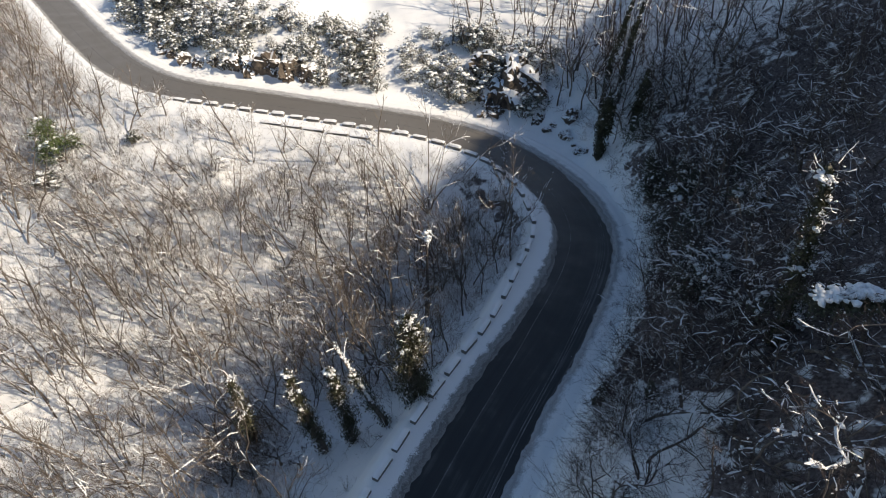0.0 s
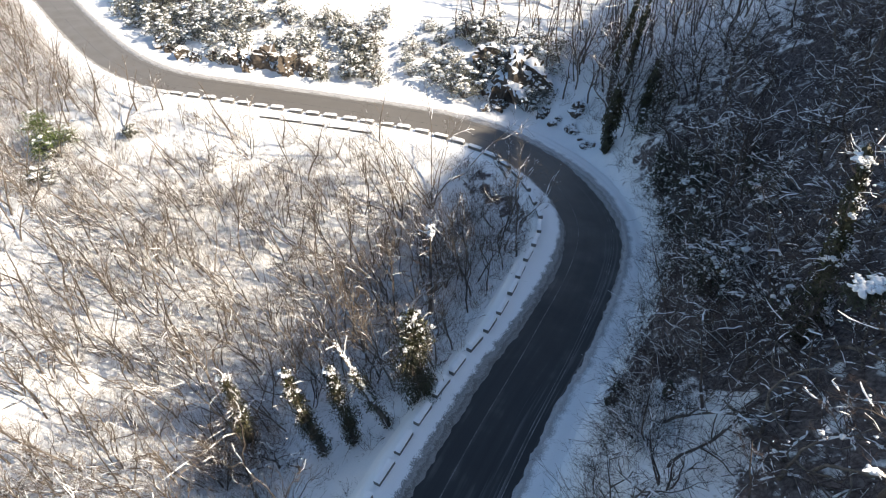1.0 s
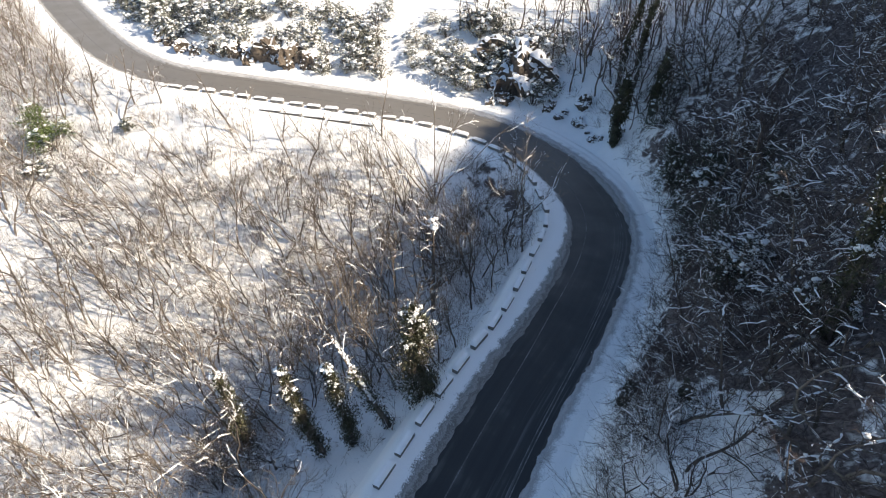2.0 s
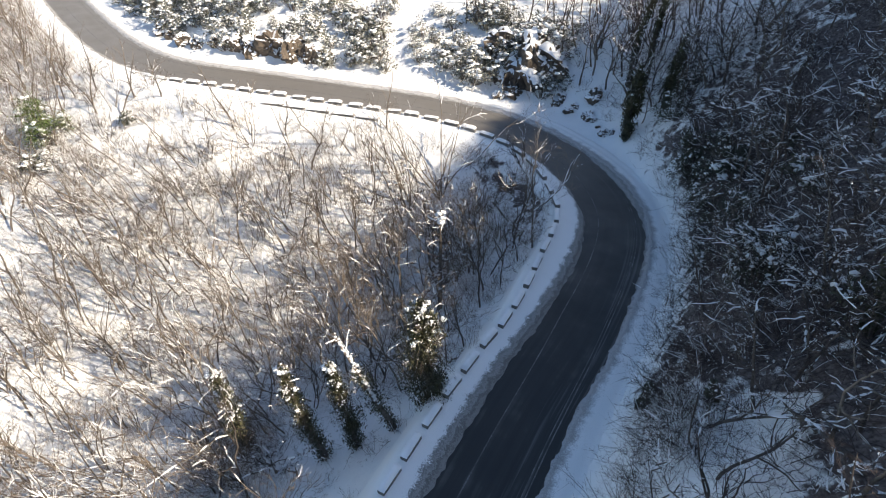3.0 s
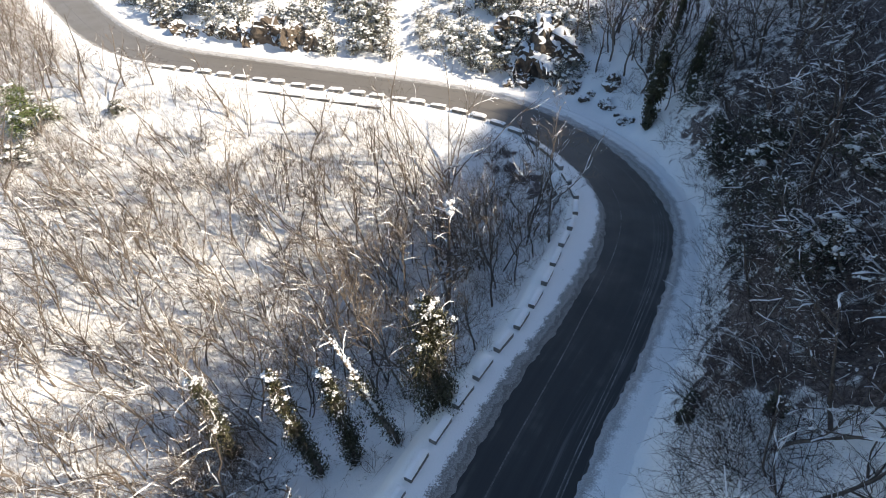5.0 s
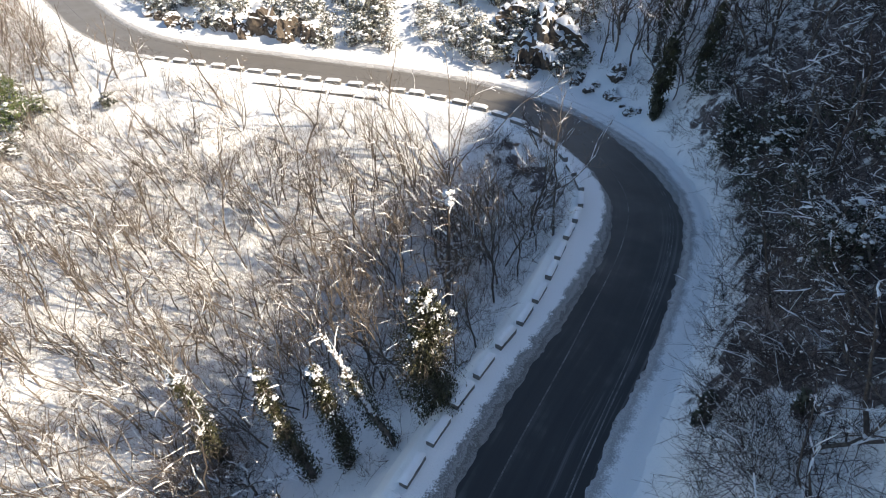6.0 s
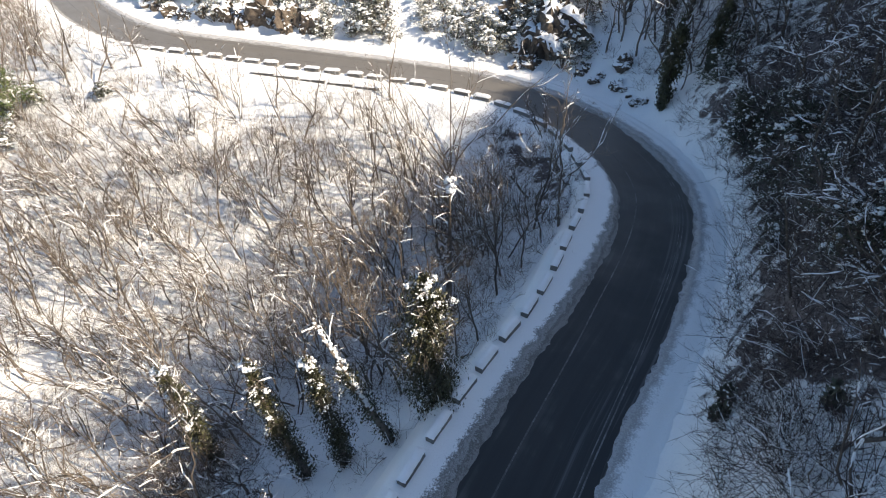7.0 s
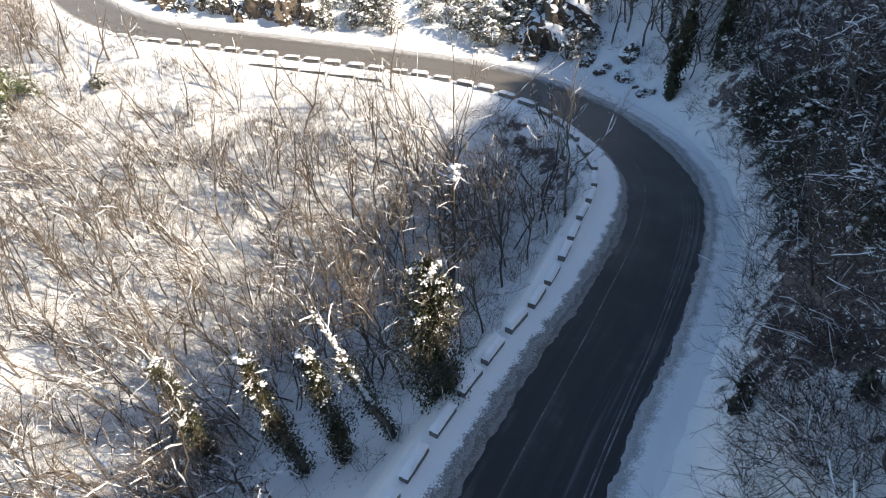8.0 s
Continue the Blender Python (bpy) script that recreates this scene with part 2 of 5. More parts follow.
# ---- the road's line and the lie of the land ----
CENTRE = [(-30, -90), (-20, -50), (-11.5, -15), (-7.4, 0), (-4.7, 10), (-2.05, 20), (-0.42, 25.4), (1.4, 30.3), (2.9, 35), (4.1, 39.8), (4.7, 44.5),
          (4.2, 48.5), (2.4, 52.6), (-0.4, 56.2), (-4.6, 59.8), (-9.5, 62.3), (-15, 63.8), (-21, 64.3), (-28, 64.5), (-35, 64.7), (-42.5, 64.9),
          (-50.3, 65.2), (-56.5, 66.7), (-64.5, 70.7), (-75, 78.2), (-88, 88.4), (-110, 106), (-150, 140), (-230, 200)]


def spline(points, step):
    p = np.array(points, float)
    out = []
    for k in range(1, len(p) - 2):
        a, b, c, d = p[k - 1], p[k], p[k + 1], p[k + 2]
        n = max(2, int(np.linalg.norm(c - b) / step))
        t = np.linspace(0, 1, n, endpoint=False)[:, None]
        out.append(0.5 * (2 * b + (c - a) * t + (2 * a - 5 * b + 4 * c - d) * t ** 2 + (3 * b - a - 3 * c + d) * t ** 3))
    return np.concatenate(out)


LINE = spline(CENTRE, 0.25)
for _ in range(40):
    LINE[1:-1] = 0.25 * LINE[:-2] + 0.5 * LINE[1:-1] + 0.25 * LINE[2:]
STEP = np.r_[0, np.cumsum(np.linalg.norm(np.diff(LINE, axis=0), axis=1))]
WAY = np.gradient(LINE, axis=0)
WAY /= np.linalg.norm(WAY, axis=1)[:, None]
SIDE = np.stack([WAY[:, 1], -WAY[:, 0]], 1)          # to the right of travel: the uphill side
HALF = 2.42                                          # half the asphalt's width


def smooth(a, b, v):
    t = np.clip((v - a) / (b - a), 0, 1)
    return t * t * (3 - 2 * t)


def base_z(x):
    return -0.06 * (np.clip(x, -140, 25) + 6)


def barrier_at(y, x):
    """Distance of the block parapet from the centre line: wider on the bend."""
    return 4.22 + 0.73 * smooth(29, 40, y) - 1.15 * smooth(50, 60, y)


def near_line(x, y):
    """Signed distance (right of travel is plus) from the centre line, and the index of the nearest place on it."""
    x, y = np.atleast_1d(x).astype(float), np.atleast_1d(y).astype(float)
    best, idx = np.full(x.shape, 1e9), np.zeros(x.shape, int)
    coarse = np.arange(0, len(LINE), 8)
    for k in coarse:
        d = (x - LINE[k, 0]) ** 2 + (y - LINE[k, 1]) ** 2
        hit = d < best
        best[hit], idx[hit] = d[hit], k
    base = idx.copy()
    for off in range(-8, 9):
        k = np.clip(base + off, 0, len(LINE) - 1)
        d = (x - LINE[k, 0]) ** 2 + (y - LINE[k, 1]) ** 2
        hit = d < best
        best[hit], idx[hit] = d[hit], k[hit]
    sign = np.sign((x - LINE[idx, 0]) * SIDE[idx, 0] + (y - LINE[idx, 1]) * SIDE[idx, 1])
    return sign * np.sqrt(best), idx


def waves(x, y, size, seed=0.0):
    """Cheap smooth unevenness, about -1 to 1."""
    u, v = x / size + seed, y / size - seed * 1.7
    return (np.sin(u * 1.3 + 1.7 * np.sin(v * 0.9 + seed)) * np.sin(v * 1.1 + 1.3 * np.sin(u * 0.7 - seed)) + 0.5 * np.sin(2.3 * u + v * 1.9) * np.sin(2.1 * v - 0.8 * u)) / 1.4


def land(x, y):
    """Height of the snow-covered ground."""
    x, y = np.atleast_1d(x).astype(float), np.atleast_1d(y).astype(float)
    d, idx = near_line(x, y)
    py = LINE[idx, 1]
    px = LINE[idx, 0]
    north = smooth(49, 60, py)                       # 0: the straight below, 1: past the bend
    # uphill side
    e = np.maximum(d - 4.5 - 0.6 * north, 0)
    east = np.where(e < 3.5, 1.85 * e, 6.47 + 0.94 * (e - 3.5))
    east = east * (1 - 0.75 * np.exp(-(e / 0.8) ** 2))
    crest = 48 + 18 * smooth(10, 34, y) - 16 * smooth(44, 58, y)
    east = np.minimum(east, crest + 0.1 * (e - 56))
    hill = 0.18 * np.minimum(e, 4) + 0.62 * np.maximum(e - 2.5, 0) + 1.2 * smooth(1.0, 3.5, e) * smooth(-30, -38, px) * (1 - smooth(-52, -58, px))
    hill = np.where(hill > 45, 45 + 0.1 * (hill - 45), hill)
    up = east * (1 - north) + hill * north
    # valley side
    f = np.maximum(-d - barrier_at(y, x) - 0.35, 0)
    depth = 11.6 - 4.6 * smooth(26, 52, y) + 1.2 * smooth(-20, -50, x) * smooth(60, 40, y)
    f = np.where(y > 50, f * f / (f + 3.0 * smooth(50, 58, y) + 1e-6), f)
    down = -depth * (1 - np.exp(-f / 8.0)) - 0.12 * np.maximum(f - 40, 0)
    z = base_z(x) + np.where(d > 0, up, down)
    rough = smooth(5.5, 9, np.abs(d))
    z = z + rough * (0.28 * waves(x, y, 2.6) + 0.12 * waves(x, y, 0.9, 3.0) + 0.6 * waves(x, y, 9.0, 1.0))
    z = z + np.where(d < 0, (0.1 + 0.16 * smooth(52, 60, py)) * (1 - smooth(0.0, 1.2 + 0.8 * smooth(52, 60, py), f)), 0.0)
    return np.where(np.abs(d) < 3.4, z - 0.4, z)


def land_at(x, y):
    return float(land(x, y)[0])
# ---- ground, one sheet ----
def axis(lo, hi, step, far):
    fine = np.arange(lo, hi, step)
    out = step * np.cumsum(1.25 ** np.arange(1, 26))
    out = out[out < far]
    return np.r_[lo - out[::-1], fine, hi + out]


def build_ground():
    xs, ys = axis(-100, 40, 0.7, 1500), axis(8, 108, 0.7, 1500)
    gx, gy = np.meshgrid(xs, ys, indexing="ij")
    gz = land(gx.ravel(), gy.ravel())
    me = mesh_of("ground", np.stack([gx.ravel(), gy.ravel(), gz], 1).tolist(), grid_faces(len(xs), len(ys)), M_GROUND)
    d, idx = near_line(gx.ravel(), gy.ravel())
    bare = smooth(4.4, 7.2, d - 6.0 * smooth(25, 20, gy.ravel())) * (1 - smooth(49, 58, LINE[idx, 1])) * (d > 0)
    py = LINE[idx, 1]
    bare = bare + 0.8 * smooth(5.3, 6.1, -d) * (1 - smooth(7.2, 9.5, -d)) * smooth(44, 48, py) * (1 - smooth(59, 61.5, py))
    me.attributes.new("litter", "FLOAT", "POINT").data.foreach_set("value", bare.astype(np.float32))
    tagged(new("ground", me), "snow-covered mountainside with a steep cut bank above the road", "ground", kind="structure")


build_ground()


# ---- road ----
def ribbon(name, offsets, heights, mat, first, last, jitter=None, every=1):
    """A strip along the centre line: offsets across and heights over the road, as functions' rows."""
    idx = np.arange(first, last, every)
    n, m = len(idx), len(offsets)
    v, uv = [], []
    for k in idx:
        for j in range(m):
            o = offsets[j] if not callable(offsets[j]) else offsets[j](k)
            x, y = LINE[k] + SIDE[k] * o
            v.append((x, y, base_z(x) + (heights[j] if jitter is None else jitter(k, j, x, y, o, heights[j]))))
            uv.append((o, STEP[k]))
    me = mesh_of(name, v, grid_faces(n, m), mat)
    layer = me.uv_layers.new(name="UVMap")
    loops = np.zeros(len(me.loops), int)
    me.loops.foreach_get("vertex_index", loops)
    layer.data.foreach_set("uv", np.array(uv)[loops].ravel())
    return me


def lane_edge(k):
    return 2.26 - 0.4 * float(smooth(24, 35, LINE[k, 1]))


def lane_middle(k):
    return -0.84 - 0.52 * float(smooth(24, 34, LINE[k, 1])) + 0.6 * float(smooth(48, 60, LINE[k, 1]))


FIRST, LAST = int(np.argmin(np.abs(LINE[:, 1] + 48))), int(np.argmin(np.abs(LINE[:, 0] + 130)))
road = new("road", ribbon("road", [-HALF - 0.9, -1.4, 0, 1.4, HALF + 1.1], [0, 0.02, 0.03, 0.02, 0], M_ASPHALT, FIRST, LAST, every=3))
tagged(road, "wet dark asphalt mountain road curving between snow banks", "road", kind="structure")
part("edge_line", ribbon("edge_line", [lambda k: lane_edge(k), lambda k: lane_edge(k) + 0.07], [0.021, 0.02], M_LINE, FIRST, LAST, every=3), road, "worn white edge line")
part("edge_line", ribbon("edge_line", [lambda k: lane_edge(k) - 0.19, lambda k: lane_edge(k) - 0.14], [0.022, 0.022], M_LINE, FIRST, LAST, every=3), road, "faint second edge line")
part("centre_line", ribbon("centre_line", [lambda k: lane_middle(k), lambda k: lane_middle(k) + 0.08], [0.03, 0.031], M_LINE, FIRST, LAST, every=3), road, "worn pale lane line")


def EDGE_LEFT(y):
    return 2.14 + 0.65 * smooth(40, 49, y) - 0.35 * smooth(52, 60, y)


def EDGE_RIGHT(y):
    return 2.75 - 0.2 * smooth(28, 36, y) - 0.45 * smooth(44, 52, y) + 0.35 * smooth(54, 60, y)


def verge(name, sign, label):
    """Ploughed snow beside the asphalt, ragged where it thins out over the road."""
    offs = np.r_[np.arange(1.9, 3.6, 0.085), np.arange(3.6, 6.2, 0.22)]

    def top(k, j, x, y, o, h):
        a = abs(o)
        edge = float(EDGE_RIGHT(y) if sign > 0 else EDGE_LEFT(y))
        edge += 0.05 * float(waves(x, y, 2.3, 2.0)) + 0.02 * float(waves(x, y, 0.55, 5.0))
        reach = barrier_at(y, x) + 0.75 if sign < 0 else 5.7
        rise = float(smooth(edge, edge + 0.6, a)) * (0.2 if sign < 0 else 0.22)
        crumb = 1 - float(smooth(edge + 0.6, edge + 1.2, a))
        lump = 0.03 * float(waves(x, y, 0.9, 1.0)) + crumb * (0.035 * float(waves(x, y, 0.4, 2.0)) + 0.03 * float(waves(x, y, 0.33, 4.0)))
        track = -0.09 * math.exp(-((a - 4.3) / 0.22) ** 2) if sign > 0 else 0
        wall = barrier_at(y, x)
        pile = 0.15 * float(smooth(wall - 0.95, wall - 0.1, a)) * (1 + 0.35 * float(waves(x, y, 0.8, 6.0))) if sign < 0 else 0.0
        z = -0.1 + 0.1 * float(smooth(edge - 0.35, edge, a)) + rise + pile + lump * float(smooth(edge - 0.2, edge + 0.2, a)) + track
        return z - 0.28 * float(smooth(reach - (0.6 if sign < 0 else 1.1), reach, a)) - 1.6 * max(0.0, a - reach)

    me = ribbon(name, [sign * o for o in offs], [0] * len(offs), M_VERGE if sign < 0 else M_VERGE_CLEAN, int(np.argmin(np.abs(LINE[:, 1] + 32))), int(np.argmin(np.abs(LINE[:, 0] + 105))), jitter=top)
    uvs = me.uv_layers[0].data
    for loop in uvs:
        loop.uv = (abs(loop.uv[0]) - HALF, loop.uv[1])
    if sign < 0:
        me.flip_normals()
    tagged(new("snow_bank", me), label, "snow bank", kind="structure")


verge("snow_bank", -1, "ploughed snow shoulder with grey slush edge along the block parapet")
verge("snow_bank", 1, "ploughed snow shoulder with grey slush edge below the cut bank")


# ---- parapet of concrete blocks ----
def rounded_box(sx, sy, sz, bevel, seed=0, rough=0.0):
    bm = bmesh.new()
    bmesh.ops.create_cube(bm, size=1.0)
    bmesh.ops.scale(bm, vec=(sx, sy, sz), verts=bm.verts)
    bmesh.ops.bevel(bm, geom=bm.edges[:] + bm.verts[:], offset=bevel, segments=2, affect="EDGES", profile=0.6)
    rng = random.Random(seed)
    for v in bm.verts:
        v.co += Vector((rng.uniform(-rough, rough), rng.uniform(-rough, rough), rng.uniform(-rough, rough)))
    return bm


def mesh_from(bm, name, mat):
    me = bpy.data.meshes.new(name)
    bm.to_mesh(me)
    bm.free()
    me.materials.append(mat)
    me.polygons.foreach_set("use_smooth", [True] * len(me.polygons))
    return me


def snow_cap(sx, sy, h, seed):
    """A rounded loaf of snow with an uneven top."""
    rng = random.Random(seed)
    n, m = 13, 6
    v, f = [], []
    for i in range(n):
        for j in range(m):
            u, w = i / (n - 1) * 2 - 1, j / (m - 1) * 2 - 1
            edge = (1 - abs(u) ** 6) ** 0.5 * (1 - abs(w) ** 4) ** 0.5 if max(abs(u), abs(w)) < 1 else 0
            v.append((u * sx / 2 * (1 + rng.uniform(-0.02, 0.02)), w * sy / 2 * (1 + rng.uniform(-0.05, 0.05)), h * edge * (1 + rng.uniform(-0.16, 0.16)) - 0.02))
    return mesh_of("snow_cap", v, grid_faces(n, m), M_CLUMP)


def build_blocks():
    body = [mesh_from(rounded_box(1.7, 0.4, 0.9, 0.04, k, 0.008), "block_body", M_CONCRETE) for k in range(3)]
    caps = [snow_cap(1.74, 0.5, 0.1 + 0.05 * k, k) for k in range(4)]
    rng = random.Random(4)
    start = int(np.argmin(np.abs(LINE[:, 1] - 3)))
    s, end = STEP[start], STEP[int(np.argmin(np.abs(LINE[:, 0] + 55)))]
    while s < end:
        k = int(np.argmin(np.abs(STEP - s)))
        o = -barrier_at(LINE[k, 1], LINE[k, 0])
        x, y = LINE[k] + SIDE[k] * o
        # step along the parapet's own line
        k2 = min(k + 8, len(LINE) - 1)
        x2, y2 = LINE[k2] + SIDE[k2] * -barrier_at(LINE[k2, 1], LINE[k2, 0])
        ratio = math.hypot(x2 - x, y2 - y) / max(STEP[k2] - STEP[k], 1e-6)
        root = new("parapet_block")
        root.matrix_basis = pose(x, y, base_z(x) + 0.06 - 0.3 * float(smooth(-47, -51, x)), rng.uniform(-1.5, 1.5), rng.uniform(-1.5, 1.5), math.degrees(math.atan2(y2 - y, x2 - x)) + rng.uniform(-2, 2))
        tagged(root, "grey concrete parapet block with a cap of snow beside the road", "parapet block", "parapet along the road")
        b = part("body", rng.choice(body), root)
        b.location.z = 0.2
        c = part("snow_cap", rng.choice(caps), root, "rounded cap of fresh snow")
        c.location.z = 0.675
        s += 2.33 / max(ratio, 0.3)


build_blocks()
# ---- trees: growth ----
class Wood:
    """Collects tubes of one tree: bark, twigs and the snow that lies along them."""

    def __init__(self, seed, kink=0.22, fine=1.0):
        self.kink, self.fine = kink, fine          # crookedness of side shoots; thickness of the finest twigs
        self.rng = random.Random(seed)
        self.trunk, self.twig, self.snow = ([], []), ([], []), ([], [])

    def tube(self, store, pts, radii, sides):
        v, f = store
        n = len(pts)
        at = len(v)
        for i in range(n):
            d = (pts[min(i + 1, n - 1)] - pts[max(i - 1, 0)]).normalized()
            a = d.orthogonal().normalized()
            b = d.cross(a)
            for k in range(sides):
                t = 2 * math.pi * k / sides
                v.append(tuple(pts[i] + radii[i] * (math.cos(t) * a + math.sin(t) * b)))
        for i in range(n - 1):
            for k in range(sides):
                p, q = at + i * sides + k, at + i * sides + (k + 1) % sides
                f.append((p, q, q + sides, p + sides))

    def spike(self, p, q, r, store=None):
        v, f = store or self.twig
        d = (q - p).normalized()
        a = d.orthogonal().normalized()
        b = d.cross(a)
        at = len(v)
        for k in range(3):
            t = 2 * math.pi * k / 3
            v.append(tuple(p + r * (math.cos(t) * a + math.sin(t) * b)))
        v.append(tuple(q))
        f += [(at, at + 1, at + 3), (at + 1, at + 2, at + 3), (at + 2, at, at + 3)]

    def lay_snow(self, pts, radii, chance, thick):
        """Ridges of snow on the flatter stretches."""
        run = []
        if self.rng.random() > chance:
            return
        for i in range(len(pts)):
            d = (pts[min(i + 1, len(pts) - 1)] - pts[max(i - 1, 0)]).normalized()
            if abs(d.z) < 0.93 and self.rng.random() < 0.86:
                run.append((i, d))
            else:
                self.flush(run, pts, radii, thick)
                run = []
        self.flush(run, pts, radii, thick)

    def flush(self, run, pts, radii, thick):
        """A lumpy ridge of snow, broken here and there, along one run of a branch."""
        if len(run) < 2:
            return
        v, f = self.snow
        rng, line = self.rng, []
        for (i, d), (j, e) in zip(run, run[1:]):
            n = min(5, max(1, int((pts[j] - pts[i]).length / 0.2)))
            line += [(pts[i].lerp(pts[j], m / n), d, radii[i] + (radii[j] - radii[i]) * m / n) for m in range(n)]
        line.append((pts[run[-1][0]], run[-1][1], radii[run[-1][0]]))
        last = None
        for n, (p, d, r) in enumerate(line):
            if rng.random() < 0.17:
                last = None
                continue
            s = d.cross(Vector((0, 0, 1)))
            s = s.normalized() if s.length > 1e-4 else Vector((1, 0, 0))
            size = rng.uniform(0.15, 1.5) * (0.45 if n in (0, len(line) - 1) or last is None else 1)
            w, h = r * (0.35 + 0.5 * size) + thick * 0.4 * size, r * 0.6 + thick * 1.1 * size
            at = len(v)
            v += [tuple(p + s * w), tuple(p + Vector((0, 0, h)) + s * w * rng.uniform(-0.3, 0.3)), tuple(p - s * w)]
            if last is not None:
                f += [(last, last + 1, at + 1, at), (last + 1, last + 2, at + 2, at + 1)]
            last = at

    def limb(self, start, way, length, radius, steps, wander, lift):
        """A bent, tapering line: its points and radii."""
        rng = self.rng
        pts, radii, d, p = [start.copy()], [radius], way.normalized(), start.copy()
        for i in range(steps):
            d = (d + Vector((rng.gauss(0, wander), rng.gauss(0, wander), rng.gauss(0, wander) + lift))).normalized()
            p = p + d * (length / steps)
            pts.append(p.copy())
            radii.append(radius * (1 - 0.8 * (i + 1) / steps))
        return pts, radii


def branch_out(w, pts, radii, number, spread, ratio, lift, level, snow_chance, thick, lo=0.25, twigs=5):
    rng = w.rng
    total = sum((pts[i + 1] - pts[i]).length for i in range(len(pts) - 1))
    for _ in range(number):
        t = lo + (0.97 - lo) * rng.random()
        k = min(int(t * (len(pts) - 1)), len(pts) - 2)
        u = t * (len(pts) - 1) - k
        at = pts[k].lerp(pts[k + 1], u)
        along = (pts[k + 1] - pts[k]).normalized()
        turn = rng.uniform(0, 2 * math.pi)
        a = along.orthogonal().normalized()
        out = math.cos(turn) * a + math.sin(turn) * along.cross(a)
        ang = math.radians(spread * rng.uniform(0.7, 1.25))
        way = along * math.cos(ang) + out * math.sin(ang)
        if way.z < -0.25:
            way.z *= -0.4
        length = total * ratio * rng.uniform(0.55, 1.15) * (1.15 - 0.6 * t)
        r = max(radii[k] * 0.5, 0.011 * w.fine)
        if level == 1:
            bp, br = w.limb(at, way, length, r, 6, w.kink, lift)
            w.tube(w.twig, bp, br, 3)
            w.lay_snow(bp, br, snow_chance, thick)
            branch_out(w, bp, br, twigs, spread, 0.5, lift, 2, snow_chance * 0.4, thick * 0.7, 0.15, max(4, twigs))
        elif level == 2:
            bp, br = w.limb(at, way, length, r * 0.8, 3, w.kink * 1.3, lift * 1.5)
            w.tube(w.twig, bp, br, 3)
            w.lay_snow(bp, br, snow_chance * 0.7, thick)
            for n in range(twigs):
                k = rng.randrange(3)
                q = bp[k].lerp(bp[k + 1], rng.random())
                e = ((bp[k + 1] - bp[k]).normalized() + Vector((rng.gauss(0, 0.55), rng.gauss(0, 0.55), rng.gauss(0.12, 0.4)))).normalized()
                w.spike(q, q + e * (length * rng.uniform(0.22, 0.5) + 0.12), max(0.0065 * w.fine, r * 0.3))
            if rng.random() < 0.5 * snow_chance:
                dot(w, bp[-1], rng.uniform(0.03, 0.07))


def dot(w, p, size):
    """A fleck of snow caught on a twig."""
    v, f = w.snow
    at = len(v)
    v += [tuple(p + Vector(o) * size) for o in ((1, 0, 0), (-0.5, 0.87, 0), (-0.5, -0.87, 0), (0, 0, 0.8), (0, 0, -0.5))]
    f += [(at, at + 1, at + 3), (at + 1, at + 2, at + 3), (at + 2, at, at + 3), (at + 1, at, at + 4), (at + 2, at + 1, at + 4), (at, at + 2, at + 4)]


def many(ob):
    """Marks a part of countless small pieces."""
    return tagged(ob, kind="stuff")


def finish_tree(w, name, label, category, twig_mat, snow_label="snow lying along the branches"):
    root = new(name)
    tagged(root, label, category)
    part("trunk", mesh_of("trunk", *w.trunk, M_BARK), root)
    many(part("crown", mesh_of("crown", *w.twig, twig_mat, smooth=False), root))
    if w.snow[1]:
        many(part("snow", mesh_of("snow", *w.snow, M_CLUMP), root, snow_label))
    return root


def tall_tree(seed, height, limbs, twig_mat, snow_chance, lean=0.06, spread=36, thick=0.035, radius=0.12, twigs=8):
    w = Wood(seed)
    rng = w.rng
    way = Vector((rng.gauss(0, lean), rng.gauss(0, lean), 1))
    pts, radii = w.limb(Vector((0, 0, -0.4)), way, height * 0.5, radius, 5, 0.13, 0.05)
    radii = [radius * (1 - 0.35 * k / 5) for k in range(6)]
    w.tube(w.trunk, pts, radii, 6)
    turn = rng.uniform(0, 6.283)
    for k in range(3):
        at = pts[5 - k].copy()
        a = turn + 2.2 * k + rng.gauss(0, 0.3)
        tip = (pts[5] - pts[4]).normalized() + Vector((math.cos(a), math.sin(a), 0)) * rng.uniform(0.25, 0.6)
        lp, lr = w.limb(at, tip, height * rng.uniform(0.45, 0.62), radius * (0.72 - 0.08 * k), 8, 0.17, 0.04)
        w.tube(w.trunk, lp, lr, 5)
        w.lay_snow(lp, lr, 0.9, thick * 1.15)
        branch_out(w, lp, lr, max(3, limbs // 3), spread * 0.95, 0.68, 0.03, 1, snow_chance, thick, 0.1, twigs)
    branch_out(w, pts, radii, max(2, limbs // 6), spread * 1.3, 0.5, 0.05, 1, snow_chance, thick, 0.35, twigs - 2)
    return finish_tree(w, "bare_tree", "tall bare deciduous tree with snow along its branches", "tree", twig_mat)


